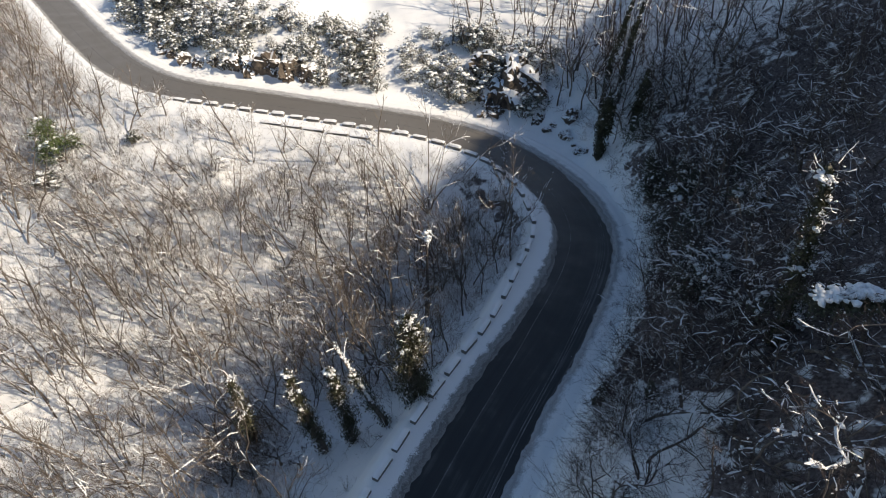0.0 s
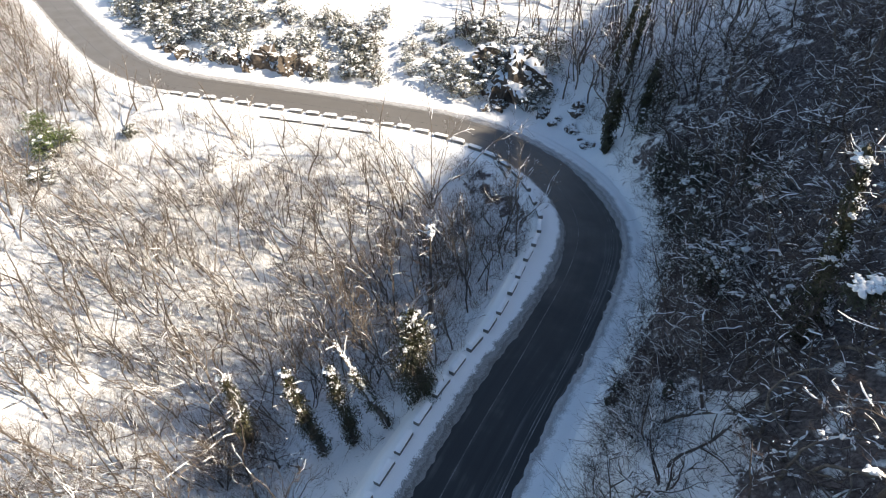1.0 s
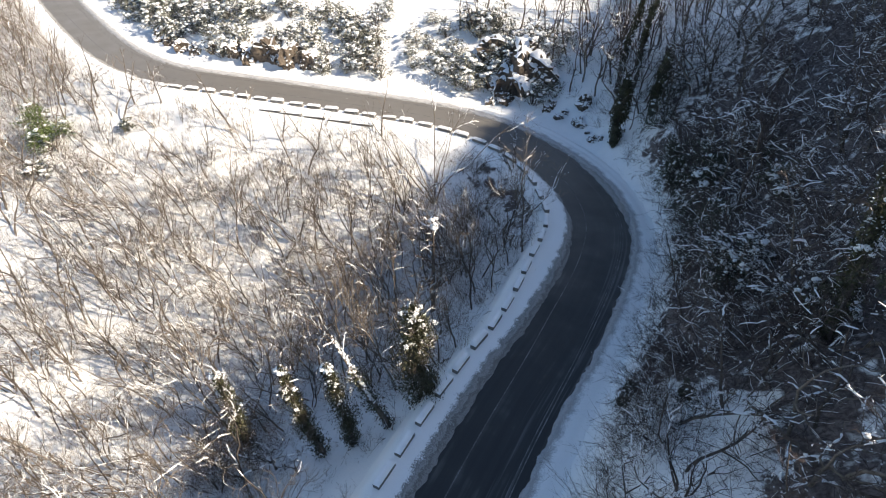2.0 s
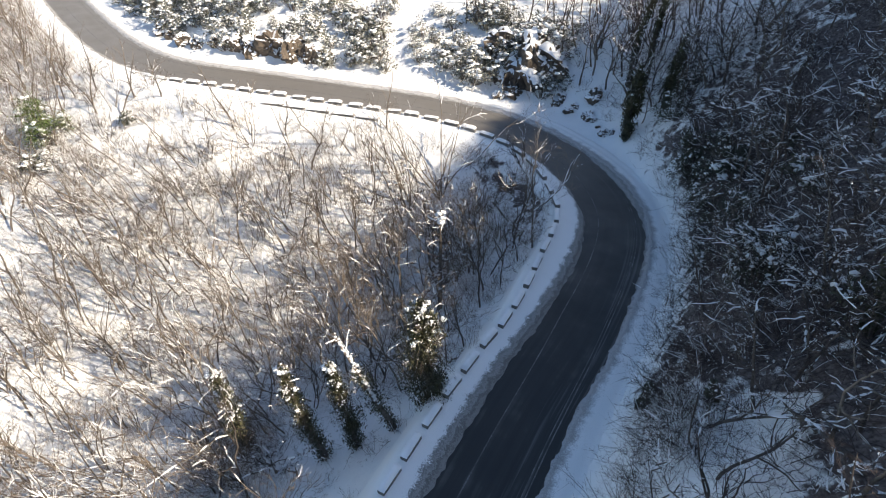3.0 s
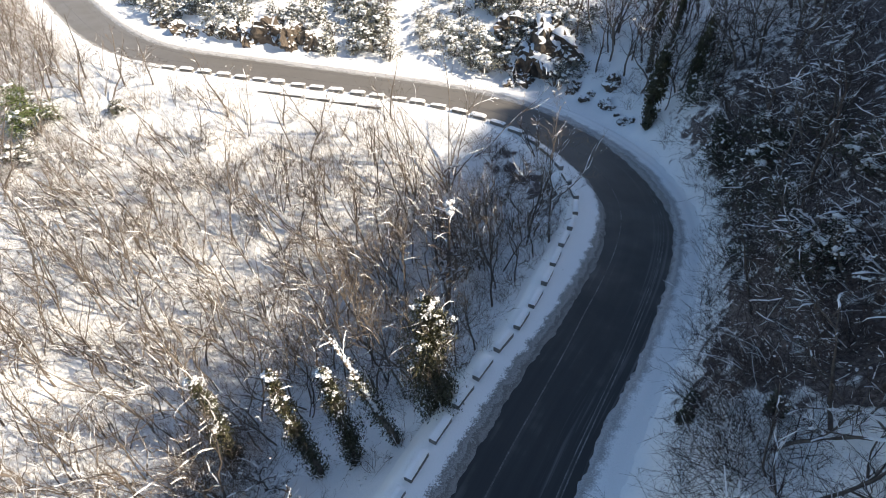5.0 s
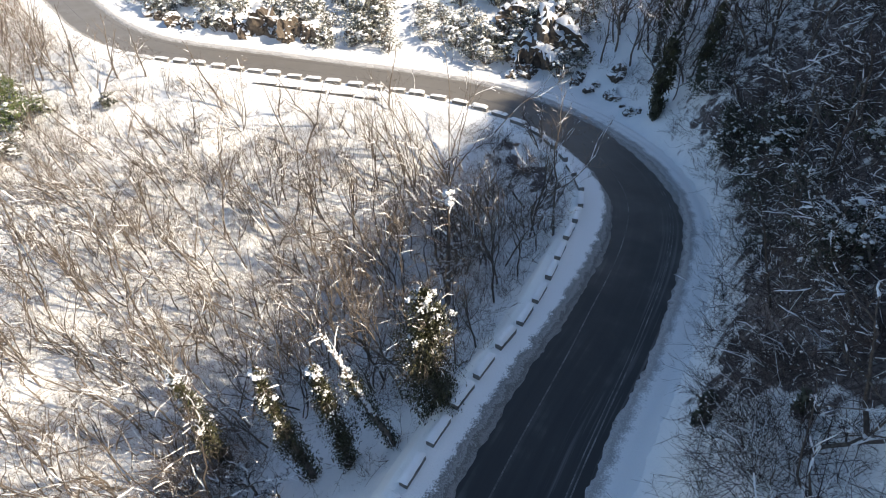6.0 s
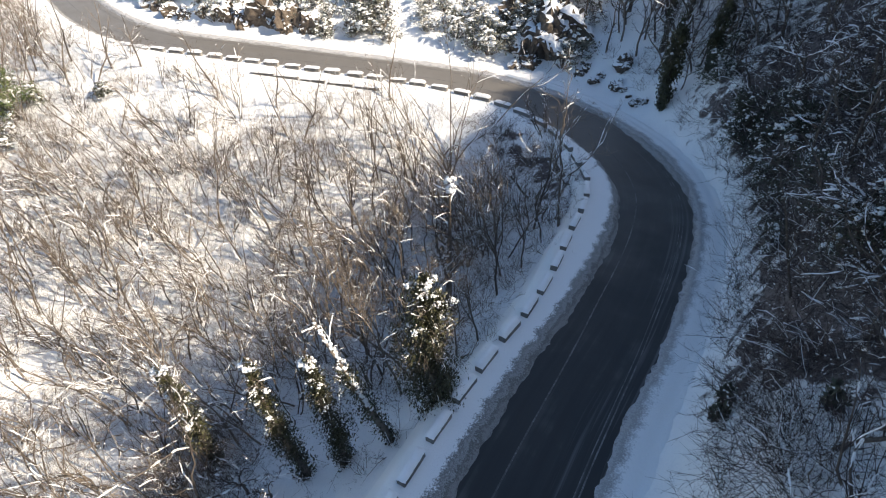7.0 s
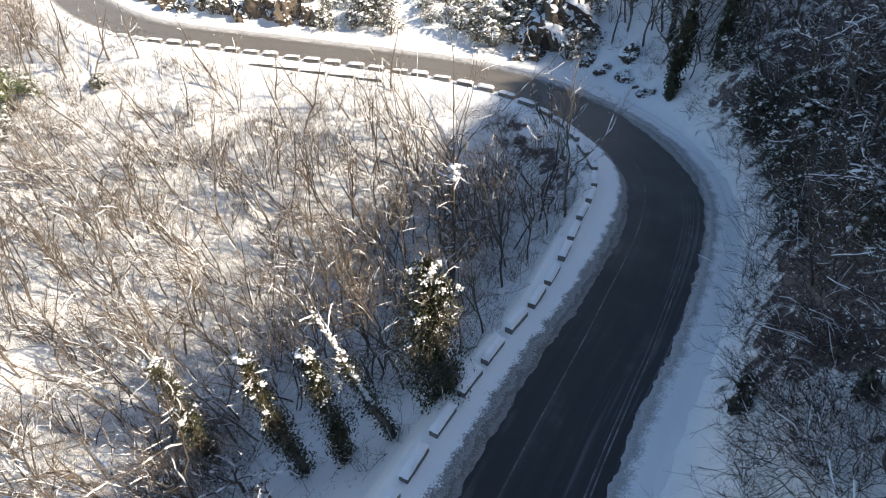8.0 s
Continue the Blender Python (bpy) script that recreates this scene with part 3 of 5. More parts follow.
def mast_tree(seed, height, radius, limbs, spread, ratio, twig_mat, snow_chance, lift, twigs, tuft, label):
    """A tree with one straight leader; tuft: a lump of snow lodged in its top."""
    w = Wood(seed, 0.15)
    pts, radii = w.limb(Vector((0, 0, -0.4)), Vector((0.02, 0.0, 1)), height, radius, 9, 0.05, 0.03)
    w.tube(w.trunk, pts, radii, 7)
    branch_out(w, pts, radii, limbs, spread, ratio, lift, 1, snow_chance, 0.045, 0.22, twigs)
    if tuft:
        for _ in range(22):
            p = pts[9].lerp(pts[8], w.rng.random())
            blob(w.snow, p + Vector((w.rng.gauss(0, 0.13), w.rng.gauss(0, 0.13), 0.0)), w.rng.uniform(0.08, 0.2), w.rng, 0.8)
    return finish_tree(w, "bare_tree", label, "tree", twig_mat)


def clump_tree(seed, height, stems, twig_mat, snow_chance, radius=0.07):
    w = Wood(seed)
    rng = w.rng
    for _ in range(stems):
        t = rng.uniform(0, 2 * math.pi)
        way = Vector((0.5 * math.cos(t), 0.5 * math.sin(t), 1))
        pts, radii = w.limb(Vector((0.15 * math.cos(t), 0.15 * math.sin(t), -0.3)), way, height * rng.uniform(0.7, 1.1), radius, 8, 0.16, 0.03)
        w.tube(w.trunk, pts, radii, 4)
        w.lay_snow(pts, radii, 0.85, 0.04)
        branch_out(w, pts, radii, 6, 34, 0.5, 0.05, 1, snow_chance, 0.04, 0.2, 4)
    return finish_tree(w, "coppiced_tree", "bare coppiced tree of several slender snowy stems", "tree", twig_mat)


def wide_shrub(seed, height, stems, mat, label="broad many-stemmed bare shrub outlined with snow"):
    """A low tree of many arching stems, about as wide as it is high."""
    w = Wood(seed, 0.22, 0.8)
    rng = w.rng
    for _ in range(stems):
        a, s = rng.uniform(0, 6.283), rng.uniform(0.2, 1.1)
        pts, radii = w.limb(Vector((0.1 * math.cos(a), 0.1 * math.sin(a), -0.25)), Vector((s * math.cos(a), s * math.sin(a), 1)), height * rng.uniform(0.7, 1.1), 0.04, 6, 0.17, 0.02)
        w.tube(w.trunk, pts, radii, 4)
        w.lay_snow(pts, radii, 0.6, 0.035)
        branch_out(w, pts, radii, 5, 38, 0.5, 0.04, 1, 0.5, 0.03, 0.2, 5)
    return finish_tree(w, "bare_shrub", label, "shrub", mat)


def spreading_tree(seed, height, limbs, snow_chance):
    w = Wood(seed, 0.3)
    rng = w.rng
    pts, radii = w.limb(Vector((0, 0, -0.5)), Vector((rng.gauss(0, 0.1), rng.gauss(0, 0.1), 1)), height * 0.75, 0.12, 7, 0.14, 0.03)
    w.tube(w.trunk, pts, radii, 7)
    for _ in range(limbs):
        t = rng.uniform(0.3, 1.0)
        k = min(int(t * 7), 6)
        at = pts[k].lerp(pts[k + 1], t * 7 - k)
        a = rng.uniform(0, 2 * math.pi)
        way = Vector((math.cos(a) - 0.45, math.sin(a), rng.uniform(-0.05, 0.7)))
        bp, br = w.limb(at, way, height * rng.uniform(0.28, 0.5), 0.062 * (1.2 - 0.5 * t), 8, 0.3, 0.03)
        w.tube(w.trunk, bp, br, 5)
        w.lay_snow(bp, br, min(0.9, snow_chance + 0.25), 0.04)
        branch_out(w, bp, br, 5, 46, 0.5, 0.02, 1, snow_chance * 0.6, 0.028, 0.12, 4)
    return finish_tree(w, "spreading_tree", "dark bare tree with wide snow-laden limbs", "tree", M_SHADETWIG)


def shrub(seed, height, stems, twig_mat, snow_chance, name="bare_shrub", label="leafless shrub with fine dark twigs in the snow"):
    w = Wood(seed, 0.24, 0.6)
    rng = w.rng
    for _ in range(stems):
        a, s = rng.uniform(0, 2 * math.pi), rng.uniform(0.15, 1.3)
        way = Vector((s * math.cos(a), s * math.sin(a), 1))
        pts, radii = w.limb(Vector((0.12 * math.cos(a), 0.12 * math.sin(a), -0.15)), way, height * rng.uniform(0.6, 1.15), 0.017, 5, 0.2, 0.03)
        w.tube(w.trunk, pts, radii, 3)
        w.lay_snow(pts, radii, snow_chance, 0.02)
        branch_out(w, pts, radii, 5, 42, 0.5, 0.05, 2, snow_chance, 0.018, 0.15, 4)
    root = new(name)
    tagged(root, label, "shrub")
    many(part("stem", mesh_of("stem", *w.trunk, M_BARK), root))
    many(part("crown", mesh_of("crown", *w.twig, twig_mat, smooth=False), root))
    if w.snow[1]:
        many(part("snow", mesh_of("snow", *w.snow, M_CLUMP), root, "flecks of snow on the twigs"))
    return root


def blob(store, centre, size, rng, squash=0.6):
    """A small lumpy clump of snow, added to a store of vertices and faces."""
    v, f = store
    at = len(v)
    rings, seg = 3, 5
    bump = [rng.uniform(0.6, 1.35) for _ in range(rings * seg)]
    v.append((centre[0], centre[1], centre[2] + size * squash))
    for i in range(1, rings):
        th = math.pi * i / rings
        for k in range(seg):
            ph = 2 * math.pi * k / seg
            r = size * bump[i * seg + k]
            v.append((centre[0] + r * math.sin(th) * math.cos(ph), centre[1] + r * math.sin(th) * math.sin(ph), centre[2] + r * squash * math.cos(th)))
    v.append((centre[0], centre[1], centre[2] - size * squash * 0.7))
    last = len(v) - 1
    for k in range(seg):
        n = (k + 1) % seg
        f.append((at, at + 1 + k, at + 1 + n))
        for i in range(rings - 2):
            p = at + 1 + i * seg
            f.append((p + k, p + seg + k, p + seg + n, p + n))
        p = at + 1 + (rings - 2) * seg
        f.append((p + k, last, p + n))


def leaf(store, centre, size, rng, droop=0.0):
    v, f = store
    a = Vector((rng.gauss(0, 1), rng.gauss(0, 1), rng.gauss(-droop, 0.7))).normalized()
    b = a.orthogonal().normalized()
    b = (b * math.cos(1.7) + a.cross(b) * math.sin(rng.uniform(-3, 3))).normalized()
    c = Vector(centre)
    at = len(v)
    v += [tuple(c - a * size), tuple(c + b * size * 0.55), tuple(c + a * size), tuple(c - b * size * 0.45)]
    f.append((at, at + 1, at + 2, at + 3))


def ivy_trunk(seed, height, radius, leaves, lean=(0.1, 0.0), snow=14, bare_top=0.12, skirt=0.0, ridge=False, boughs=12, size=0.075, fringe=0, thick=0.045):
    """A dead trunk thickly wrapped in ivy, with snow caught on top. skirt: how much wider it grows towards the ground;
    fringe: thin twigs that hang out of the ivy half-way up."""
    w = Wood(seed, 0.3)
    rng = w.rng
    pts, radii = w.limb(Vector((0, 0, -0.5)), Vector((lean[0], lean[1], 1)), height, 0.22, 8, 0.045, 0.0)
    w.tube(w.trunk, pts, radii, 7)
    foliage, clumps = ([], []), ([], [])

    def along(t):
        k = min(int(t * 8), 7)
        return pts[k].lerp(pts[k + 1], t * 8 - k)

    def swell(t):
        return radius * (1 + skirt * (1 - t)) * min(1.0, (1.03 - t) * 3.2) ** 0.6 * min(1.0, 0.5 + 1.4 * t)

    def drift(at, reach, number, scale):
        """One irregular mass of snow made of overlapping lumps."""
        for _ in range(number):
            off = Vector((rng.gauss(0, reach), rng.gauss(0, reach), 0))
            blob(clumps, at + off + Vector((0, 0, rng.gauss(0, 0.05) - 0.35 * off.length)), scale * rng.uniform(0.5, 1.25), rng, 0.55)

    if ridge:
        for n in range(70):
            u = rng.uniform(2.6, 7.9)
            c = pts[int(u)].lerp(pts[int(u) + 1], u - int(u))
            blob(clumps, c + Vector((rng.gauss(0.06, 0.05), rng.gauss(0, 0.06), 0.12)), rng.uniform(0.08, 0.2) * (1.2 - 0.08 * u), rng, 0.7)
    knots = [(rng.uniform(0.0, 1 - bare_top), rng.uniform(0, 6.283), rng.uniform(0.4, 1.2)) for _ in range(150)]
    for _ in range(leaves):
        t, ph, out = rng.choice(knots)
        t = min(1 - bare_top * 0.5, max(0.01, t + rng.gauss(0, 0.03)))
        c = along(t)
        ph += rng.gauss(0, 0.3)
        r = swell(t) * out * rng.uniform(0.2, 1.0)
        leaf(foliage, (c.x + r * math.cos(ph), c.y + r * math.sin(ph), c.z + rng.gauss(0, 0.14)), size * rng.uniform(0.6, 1.35), rng, 1.2)
    top = along(1 - bare_top)
    drift(top + Vector((-0.1, 0, 0.1)), 0.17, 42 if snow > 8 else 12, 0.11)
    high = [k for k in knots if k[0] > 0.55 * (1 - bare_top)]
    for _ in range(snow):
        t, ph, out = rng.choice(high)
        c = along(t)
        r = swell(t) * out * rng.uniform(0.7, 1.0)
        drift(Vector((c.x + r * math.cos(ph), c.y + r * math.sin(ph), c.z + 0.05)), rng.uniform(0.05, 0.15), rng.randint(10, 28), rng.uniform(0.035, 0.085))
    for _ in range(snow * 12):
        t, ph, out = rng.choice(high)
        c = along(t)
        r = swell(t) * out
        dot(w, Vector((c.x + r * math.cos(ph), c.y + r * math.sin(ph), c.z)), rng.uniform(0.03, 0.06))
    for _ in range(fringe):
        t, ph = rng.uniform(0.42, 0.78), rng.uniform(0, 6.283)
        c = along(t)
        r = swell(t) * rng.uniform(0.6, 1.0)
        p = Vector((c.x + r * math.cos(ph), c.y + r * math.sin(ph), c.z))
        lp, lr = w.limb(p, Vector((math.cos(ph), math.sin(ph), rng.uniform(-0.6, 0.35))), rng.uniform(0.4, 1.2), 0.007, 4, 0.15, -0.3)
        w.tube(w.twig, lp, lr, 3)
        if rng.random() < 0.08:
            w.lay_snow(lp, lr, 1.0, 0.03)
    branch_out(w, pts, [0.4 * r for r in radii], boughs, 68, 0.27, 0.04, 1, 0.9, thick, 0.5, 5)
    root = new("ivy_clad_tree")
    tagged(root, "broken tree trunk wrapped in dark green ivy, capped with snow", "tree")
    part("trunk", mesh_of("trunk", *w.trunk, M_BARK), root)
    many(part("crown", mesh_of("crown", *w.twig, M_BROWNTWIG, smooth=False), root))
    many(part("ivy", mesh_of("ivy", *foliage, M_IVY, smooth=False), root, "dark green ivy leaves"))
    many(part("snow", mesh_of("snow", w.snow[0] + clumps[0], w.snow[1] + [tuple(i + len(w.snow[0]) for i in q) for q in clumps[1]], M_CLUMP), root, "clumps of snow caught in the ivy"))
    return root


def bush_layers(seed, width, height, leaves, snow, fine=1.0):
    rng = random.Random(seed)
    w = Wood(seed)
    foliage, clumps = ([], []), ([], [])
    knots = []
    for _ in range(30):
        a, s = rng.uniform(0, 6.283), math.sqrt(rng.random())
        z = height * (0.12 + 0.88 * rng.random() * (1 - 0.6 * s * s))
        knots.append(Vector((width / 2 * s * math.cos(a), width / 2 * s * math.sin(a), z)))
        pts, radii = w.limb(Vector((0, 0, -0.2)), knots[-1], knots[-1].length, 0.04, 3, 0.06, 0.0)
        w.tube(w.trunk, pts, radii, 3)
    for _ in range(leaves):
        k = rng.choice(knots)
        s = 0.2 * width / 2
        leaf(foliage, (k.x + rng.gauss(0, s), k.y + rng.gauss(0, s), k.z + rng.gauss(0, s * 0.7)), fine * rng.uniform(0.08, 0.18), rng, 0.3)
    for _ in range(snow):
        k = rng.choice(knots)
        for _ in range(3):
            blob(clumps, (k.x + rng.gauss(0, 0.2), k.y + rng.gauss(0, 0.2), k.z + 0.12 * width / 2 + rng.gauss(0, 0.08)), fine * rng.uniform(0.06, 0.22) * width / 2.4, rng, 0.5)
    return w.trunk, foliage, clumps


def evergreen_bush(seed, width, height, leaves, snow, label="evergreen bush weighed down with clumps of fresh snow", mat=None, fine=1.0):
    """An evergreen shrub of many leaf clumps, loaded with snow."""
    stems, foliage, clumps = bush_layers(seed, width, height, leaves, snow, fine)
    root = new("evergreen_bush")
    tagged(root, label, "bush")
    many(part("stem", mesh_of("stem", *stems, M_BARK), root))
    many(part("foliage", mesh_of("foliage", *foliage, mat or M_EVERGREEN, smooth=False), root))
    many(part("snow", mesh_of("snow", *clumps, M_CLUMP), root, "clumps of fresh snow on the leaves"))
    return root


class Planter:
    """Sets out copies of a few models; the first place of each model takes the model itself."""

    def __init__(self, models, group):
        self.models, self.used, self.group = models, set(), group
        for m in models:
            tagged(m, group=group)

    def put(self, k, m):
        if k in self.used:
            return copy_thing(self.models[k], m)
        self.used.add(k)
        self.models[k]["first"] = [c for row in m for c in row]
        return self.models[k]

    def settle(self):
        for k, ob in enumerate(self.models):
            if k in self.used:
                f = list(ob["first"])
                ob.matrix_basis = Matrix([f[0:4], f[4:8], f[8:12], f[12:16]])
                del ob["first"]
            else:
                for o in (*ob.children_recursive, ob):
                    bpy.data.objects.remove(o)


def stand(x, y, turn, scale, lean_x=0.0, lean_y=0.0, sink=0.1):
    return pose(x, y, land_at(x, y) - sink, lean_x, lean_y, turn) @ Matrix.Scale(scale, 4)


def merged(name, makers, places, label, seed, size, lean=3.0):
    """Far growth as one object: each maker gives (vertices, faces, material) lists of one plant."""
    rng = random.Random(seed)
    mats, stock = [], []
    for layers in makers:
        rows = []
        for v, f, mat in layers:
            if f:
                if mat not in mats:
                    mats.append(mat)
                rows.append((np.c_[np.array(v), np.ones(len(v))], f, mats.index(mat)))
        stock.append(rows)
    verts, faces, slots, at = [], [], [], 0
    for x, y in places:
        m = np.array(stand(x, y, rng.uniform(0, 360), rng.uniform(*size), rng.gauss(0, lean), rng.gauss(0, lean)))
        for v, f, k in rng.choice(stock):
            verts.append((v @ m.T)[:, :3])
            faces += [tuple(i + at for i in q) for q in f]
            slots += [k] * len(f)
            at += len(v)
    me = bpy.data.meshes.new(name)
    me.from_pydata(np.concatenate(verts).tolist(), [], faces)
    for mat in mats:
        me.materials.append(mat)
    me.polygons.foreach_set("material_index", slots)
    me.update()
    return tagged(new(name, me), label, "woodland", kind="stuff")


def far_tree(seed, height, limbs, twig_mat, twigs=5):
    w = Wood(seed)
    pts, radii = w.limb(Vector((0, 0, -0.4)), Vector((w.rng.gauss(0, 0.08), w.rng.gauss(0, 0.08), 1)), height, 0.12, 6, 0.14, 0.05)
    w.tube(w.trunk, pts, radii, 4)
    branch_out(w, pts, radii, limbs, 40, 0.42, 0.06, 1, 0.4, 0.04, 0.25, twigs)
    return [(*w.trunk, M_BARK), (*w.twig, twig_mat), (*w.snow, M_CLUMP)]


def far_clump(seed, height, stems, twig_mat):
    w = Wood(seed)
    for _ in range(stems):
        t = w.rng.uniform(0, 6.283)
        pts, radii = w.limb(Vector((0.2 * math.cos(t), 0.2 * math.sin(t), -0.3)), Vector((0.35 * math.cos(t), 0.35 * math.sin(t), 1)), height * w.rng.uniform(0.7, 1.1), 0.055, 4, 0.1, 0.05)
        w.tube(w.trunk, pts, radii, 3)
        branch_out(w, pts, radii, 4, 36, 0.4, 0.06, 1, 0.5, 0.035, 0.2, 3)
    return [(*w.trunk, M_BARK), (*w.twig, twig_mat), (*w.snow, M_CLUMP)]


def crook_tree(seed, height, limbs, reach, thick, lean=-0.25):
    """A dark crooked trunk that forks into heavy snow-laden limbs, most of them reaching down the slope (to -x)."""
    w = Wood(seed, 0.3)
    rng = w.rng
    pts, radii = w.limb(Vector((0, 0, -0.5)), Vector((lean, rng.gauss(0, 0.15), 1)), height, 0.13, 6, 0.16, 0.0)
    radii = [0.13 * (1 - 0.07 * k) for k in range(7)]
    w.tube(w.trunk, pts, radii, 6)
    for k in range(limbs):
        at = pts[rng.choice((4, 5, 6, 6, 6))]
        way = Vector((rng.gauss(-0.6, 0.6), rng.gauss(0, 0.75), rng.uniform(-0.05, 0.7)))
        lp, lr = w.limb(at, way, reach * rng.uniform(0.55, 1.1), 0.055, 9, 0.3, 0.0)
        w.tube(w.trunk, lp, lr, 5)
        w.lay_snow(lp, [r + 0.01 for r in lr], 1.0, thick)
        for _ in range(6):
            blob(w.snow, lp[rng.randint(2, 9)] + Vector((rng.gauss(0, 0.1), rng.gauss(0, 0.1), 0.05)), rng.uniform(0.03, 0.1), rng, 0.6)
        for _ in range(3):
            j = rng.randint(2, 7)
            off = (lp[j + 1] - lp[j]).normalized() + Vector((rng.gauss(0, 0.7), rng.gauss(0, 0.7), rng.gauss(0.15, 0.4)))
            sp, sr = w.limb(lp[j], off, reach * rng.uniform(0.25, 0.5), lr[j] * 0.75, 5, 0.32, 0.0)
            w.tube(w.trunk, sp, sr, 4)
            w.lay_snow(sp, sr, 0.8, thick * 0.7)
            branch_out(w, sp, sr, 3, 45, 0.6, 0.02, 1, 0.45, 0.03, 0.2, 4)
        branch_out(w, lp, lr, 4, 48, 0.4, 0.02, 1, 0.45, 0.03, 0.25, 4)
    return finish_tree(w, "crooked_tree", "crooked dark tree with forked limbs under thick snow", "tree", M_SHADETWIG, "thick snow lying along the crooked limbs")


def undergrowth(name, places, number, length, radius, mat, label, seed, snow=0.12, tilt=(0.0, 0.0), spread=0.5, dust=0.0):
    """Countless thin twigs standing in loose tufts out of the snow, some tipped with flecks of it."""
    rng = random.Random(seed)
    w = Wood(seed)
    xs, ys = np.array([p[0] for p in places]), np.array([p[1] for p in places])
    zs = land(xs, ys)
    for x, y, z in zip(xs, ys, zs):
        for _ in range(number):
            p = Vector((x + rng.gauss(0, 0.35), y + rng.gauss(0, 0.35), z + rng.uniform(-0.25, 0.5)))
            d = Vector((rng.gauss(tilt[0], spread), rng.gauss(tilt[1], spread), 1)).normalized()
            q = p + d * rng.uniform(*length)
            w.spike(p, q, radius * rng.uniform(0.7, 1.3))
            m = p.lerp(q, rng.uniform(0.3, 0.7))
            e = (d + Vector((rng.gauss(0, 0.5), rng.gauss(0, 0.5), rng.gauss(0, 0.4)))).normalized()
            w.spike(m, m + e * rng.uniform(*length) * 0.6, radius * 0.7)
            if rng.random() < snow:
                dot(w, p.lerp(q, rng.uniform(0.5, 1)), rng.uniform(0.03, 0.08))
            if rng.random() < dust:
                w.spike(p.lerp(q, 0.25) + Vector((0, 0, 0.02)), q + Vector((0, 0, 0.02)), rng.uniform(0.008, 0.018), w.snow)
    root = new(name)
    tagged(root, label, "undergrowth", kind="stuff")
    many(part("brush", mesh_of("brush", *w.twig, mat, smooth=False), root))
    many(part("snow", mesh_of("snow", *w.snow, M_CLUMP), root, "flecks of snow on the brush"))
    return root


def thicket(name, places, stems, length, mat, label, seed, snow=0.25, tilt=(0.0, 0.0), spread=0.6, wander=0.22, twigs=6):
    """Thin crooked stems that arch over the slope and fork into fine twigs, some of them carrying snow."""
    w = Wood(seed)
    rng = w.rng
    zs = land(np.array([p[0] for p in places]), np.array([p[1] for p in places]))
    for (x, y), z in zip(places, zs):
        for _ in range(stems):
            p = Vector((x + rng.gauss(0, 0.3), y + rng.gauss(0, 0.3), z - 0.1))
            long = rng.uniform(*length)
            way = Vector((rng.gauss(tilt[0], spread), rng.gauss(tilt[1], spread), rng.uniform(0.5, 1.2)))
            pts, radii = w.limb(p, way, long, rng.uniform(0.009, 0.018), 5, wander, -0.06)
            w.tube(w.twig, pts, radii, 3)
            w.lay_snow(pts, radii, snow, 0.035)
            for _ in range(twigs):
                k = rng.randint(1, 4)
                q = pts[k].lerp(pts[k + 1], rng.random())
                e = ((pts[k + 1] - pts[k]).normalized() + Vector((rng.gauss(0, 0.6), rng.gauss(0, 0.6), rng.gauss(0, 0.4)))).normalized()
                tip = q + e * long * rng.uniform(0.15, 0.4)
                w.spike(q, tip, 0.007)
                if rng.random() < snow * 0.3:
                    dot(w, tip, rng.uniform(0.02, 0.06))
    root = new(name)
    tagged(root, label, "undergrowth", kind="stuff")
    many(part("brush", mesh_of("brush", *w.twig, mat, smooth=False), root))
    many(part("snow", mesh_of("snow", *w.snow, M_CLUMP), root, "snow lying on the brush"))
    return root


def leaning(x, y, turn, scale, lean_x, lean_y, sink=0.1):
    """As stand(), but the lean keeps its compass direction whatever the turn."""
    return pose(x, y, land_at(x, y) - sink, lean_x, lean_y, 0) @ pose(0, 0, 0, 0, 0, turn) @ Matrix.Scale(scale, 4)
# ---- the woods ----
def scatter(x0, x1, y0, y1, gap, keep, seed):
    """Places on a jittered grid for which keep(x, y, d) holds."""
    rng = random.Random(seed)
    xs, ys = [], []
    x = x0
    while x < x1:
        y = y0
        while y < y1:
            xs.append(x + rng.uniform(-0.48, 0.48) * gap)
            ys.append(y + rng.uniform(-0.48, 0.48) * gap)
            y += gap
        x += gap
    d, _ = near_line(np.array(xs), np.array(ys))
    return [(a, b) for a, b, e in zip(xs, ys, d) if keep(a, b, e, rng)]


def plant(planter, places, seed, size, lean=3.0, weights=None, over=0.0):
    rng = random.Random(seed)
    n = len(planter.models)
    for x, y in places:
        k = rng.choices(range(n), weights)[0] if weights else rng.randrange(n)
        planter.put(k, leaning(x, y, rng.uniform(0, 360), rng.uniform(*size), rng.gauss(0, lean), rng.gauss(-over, lean)))
    planter.settle()


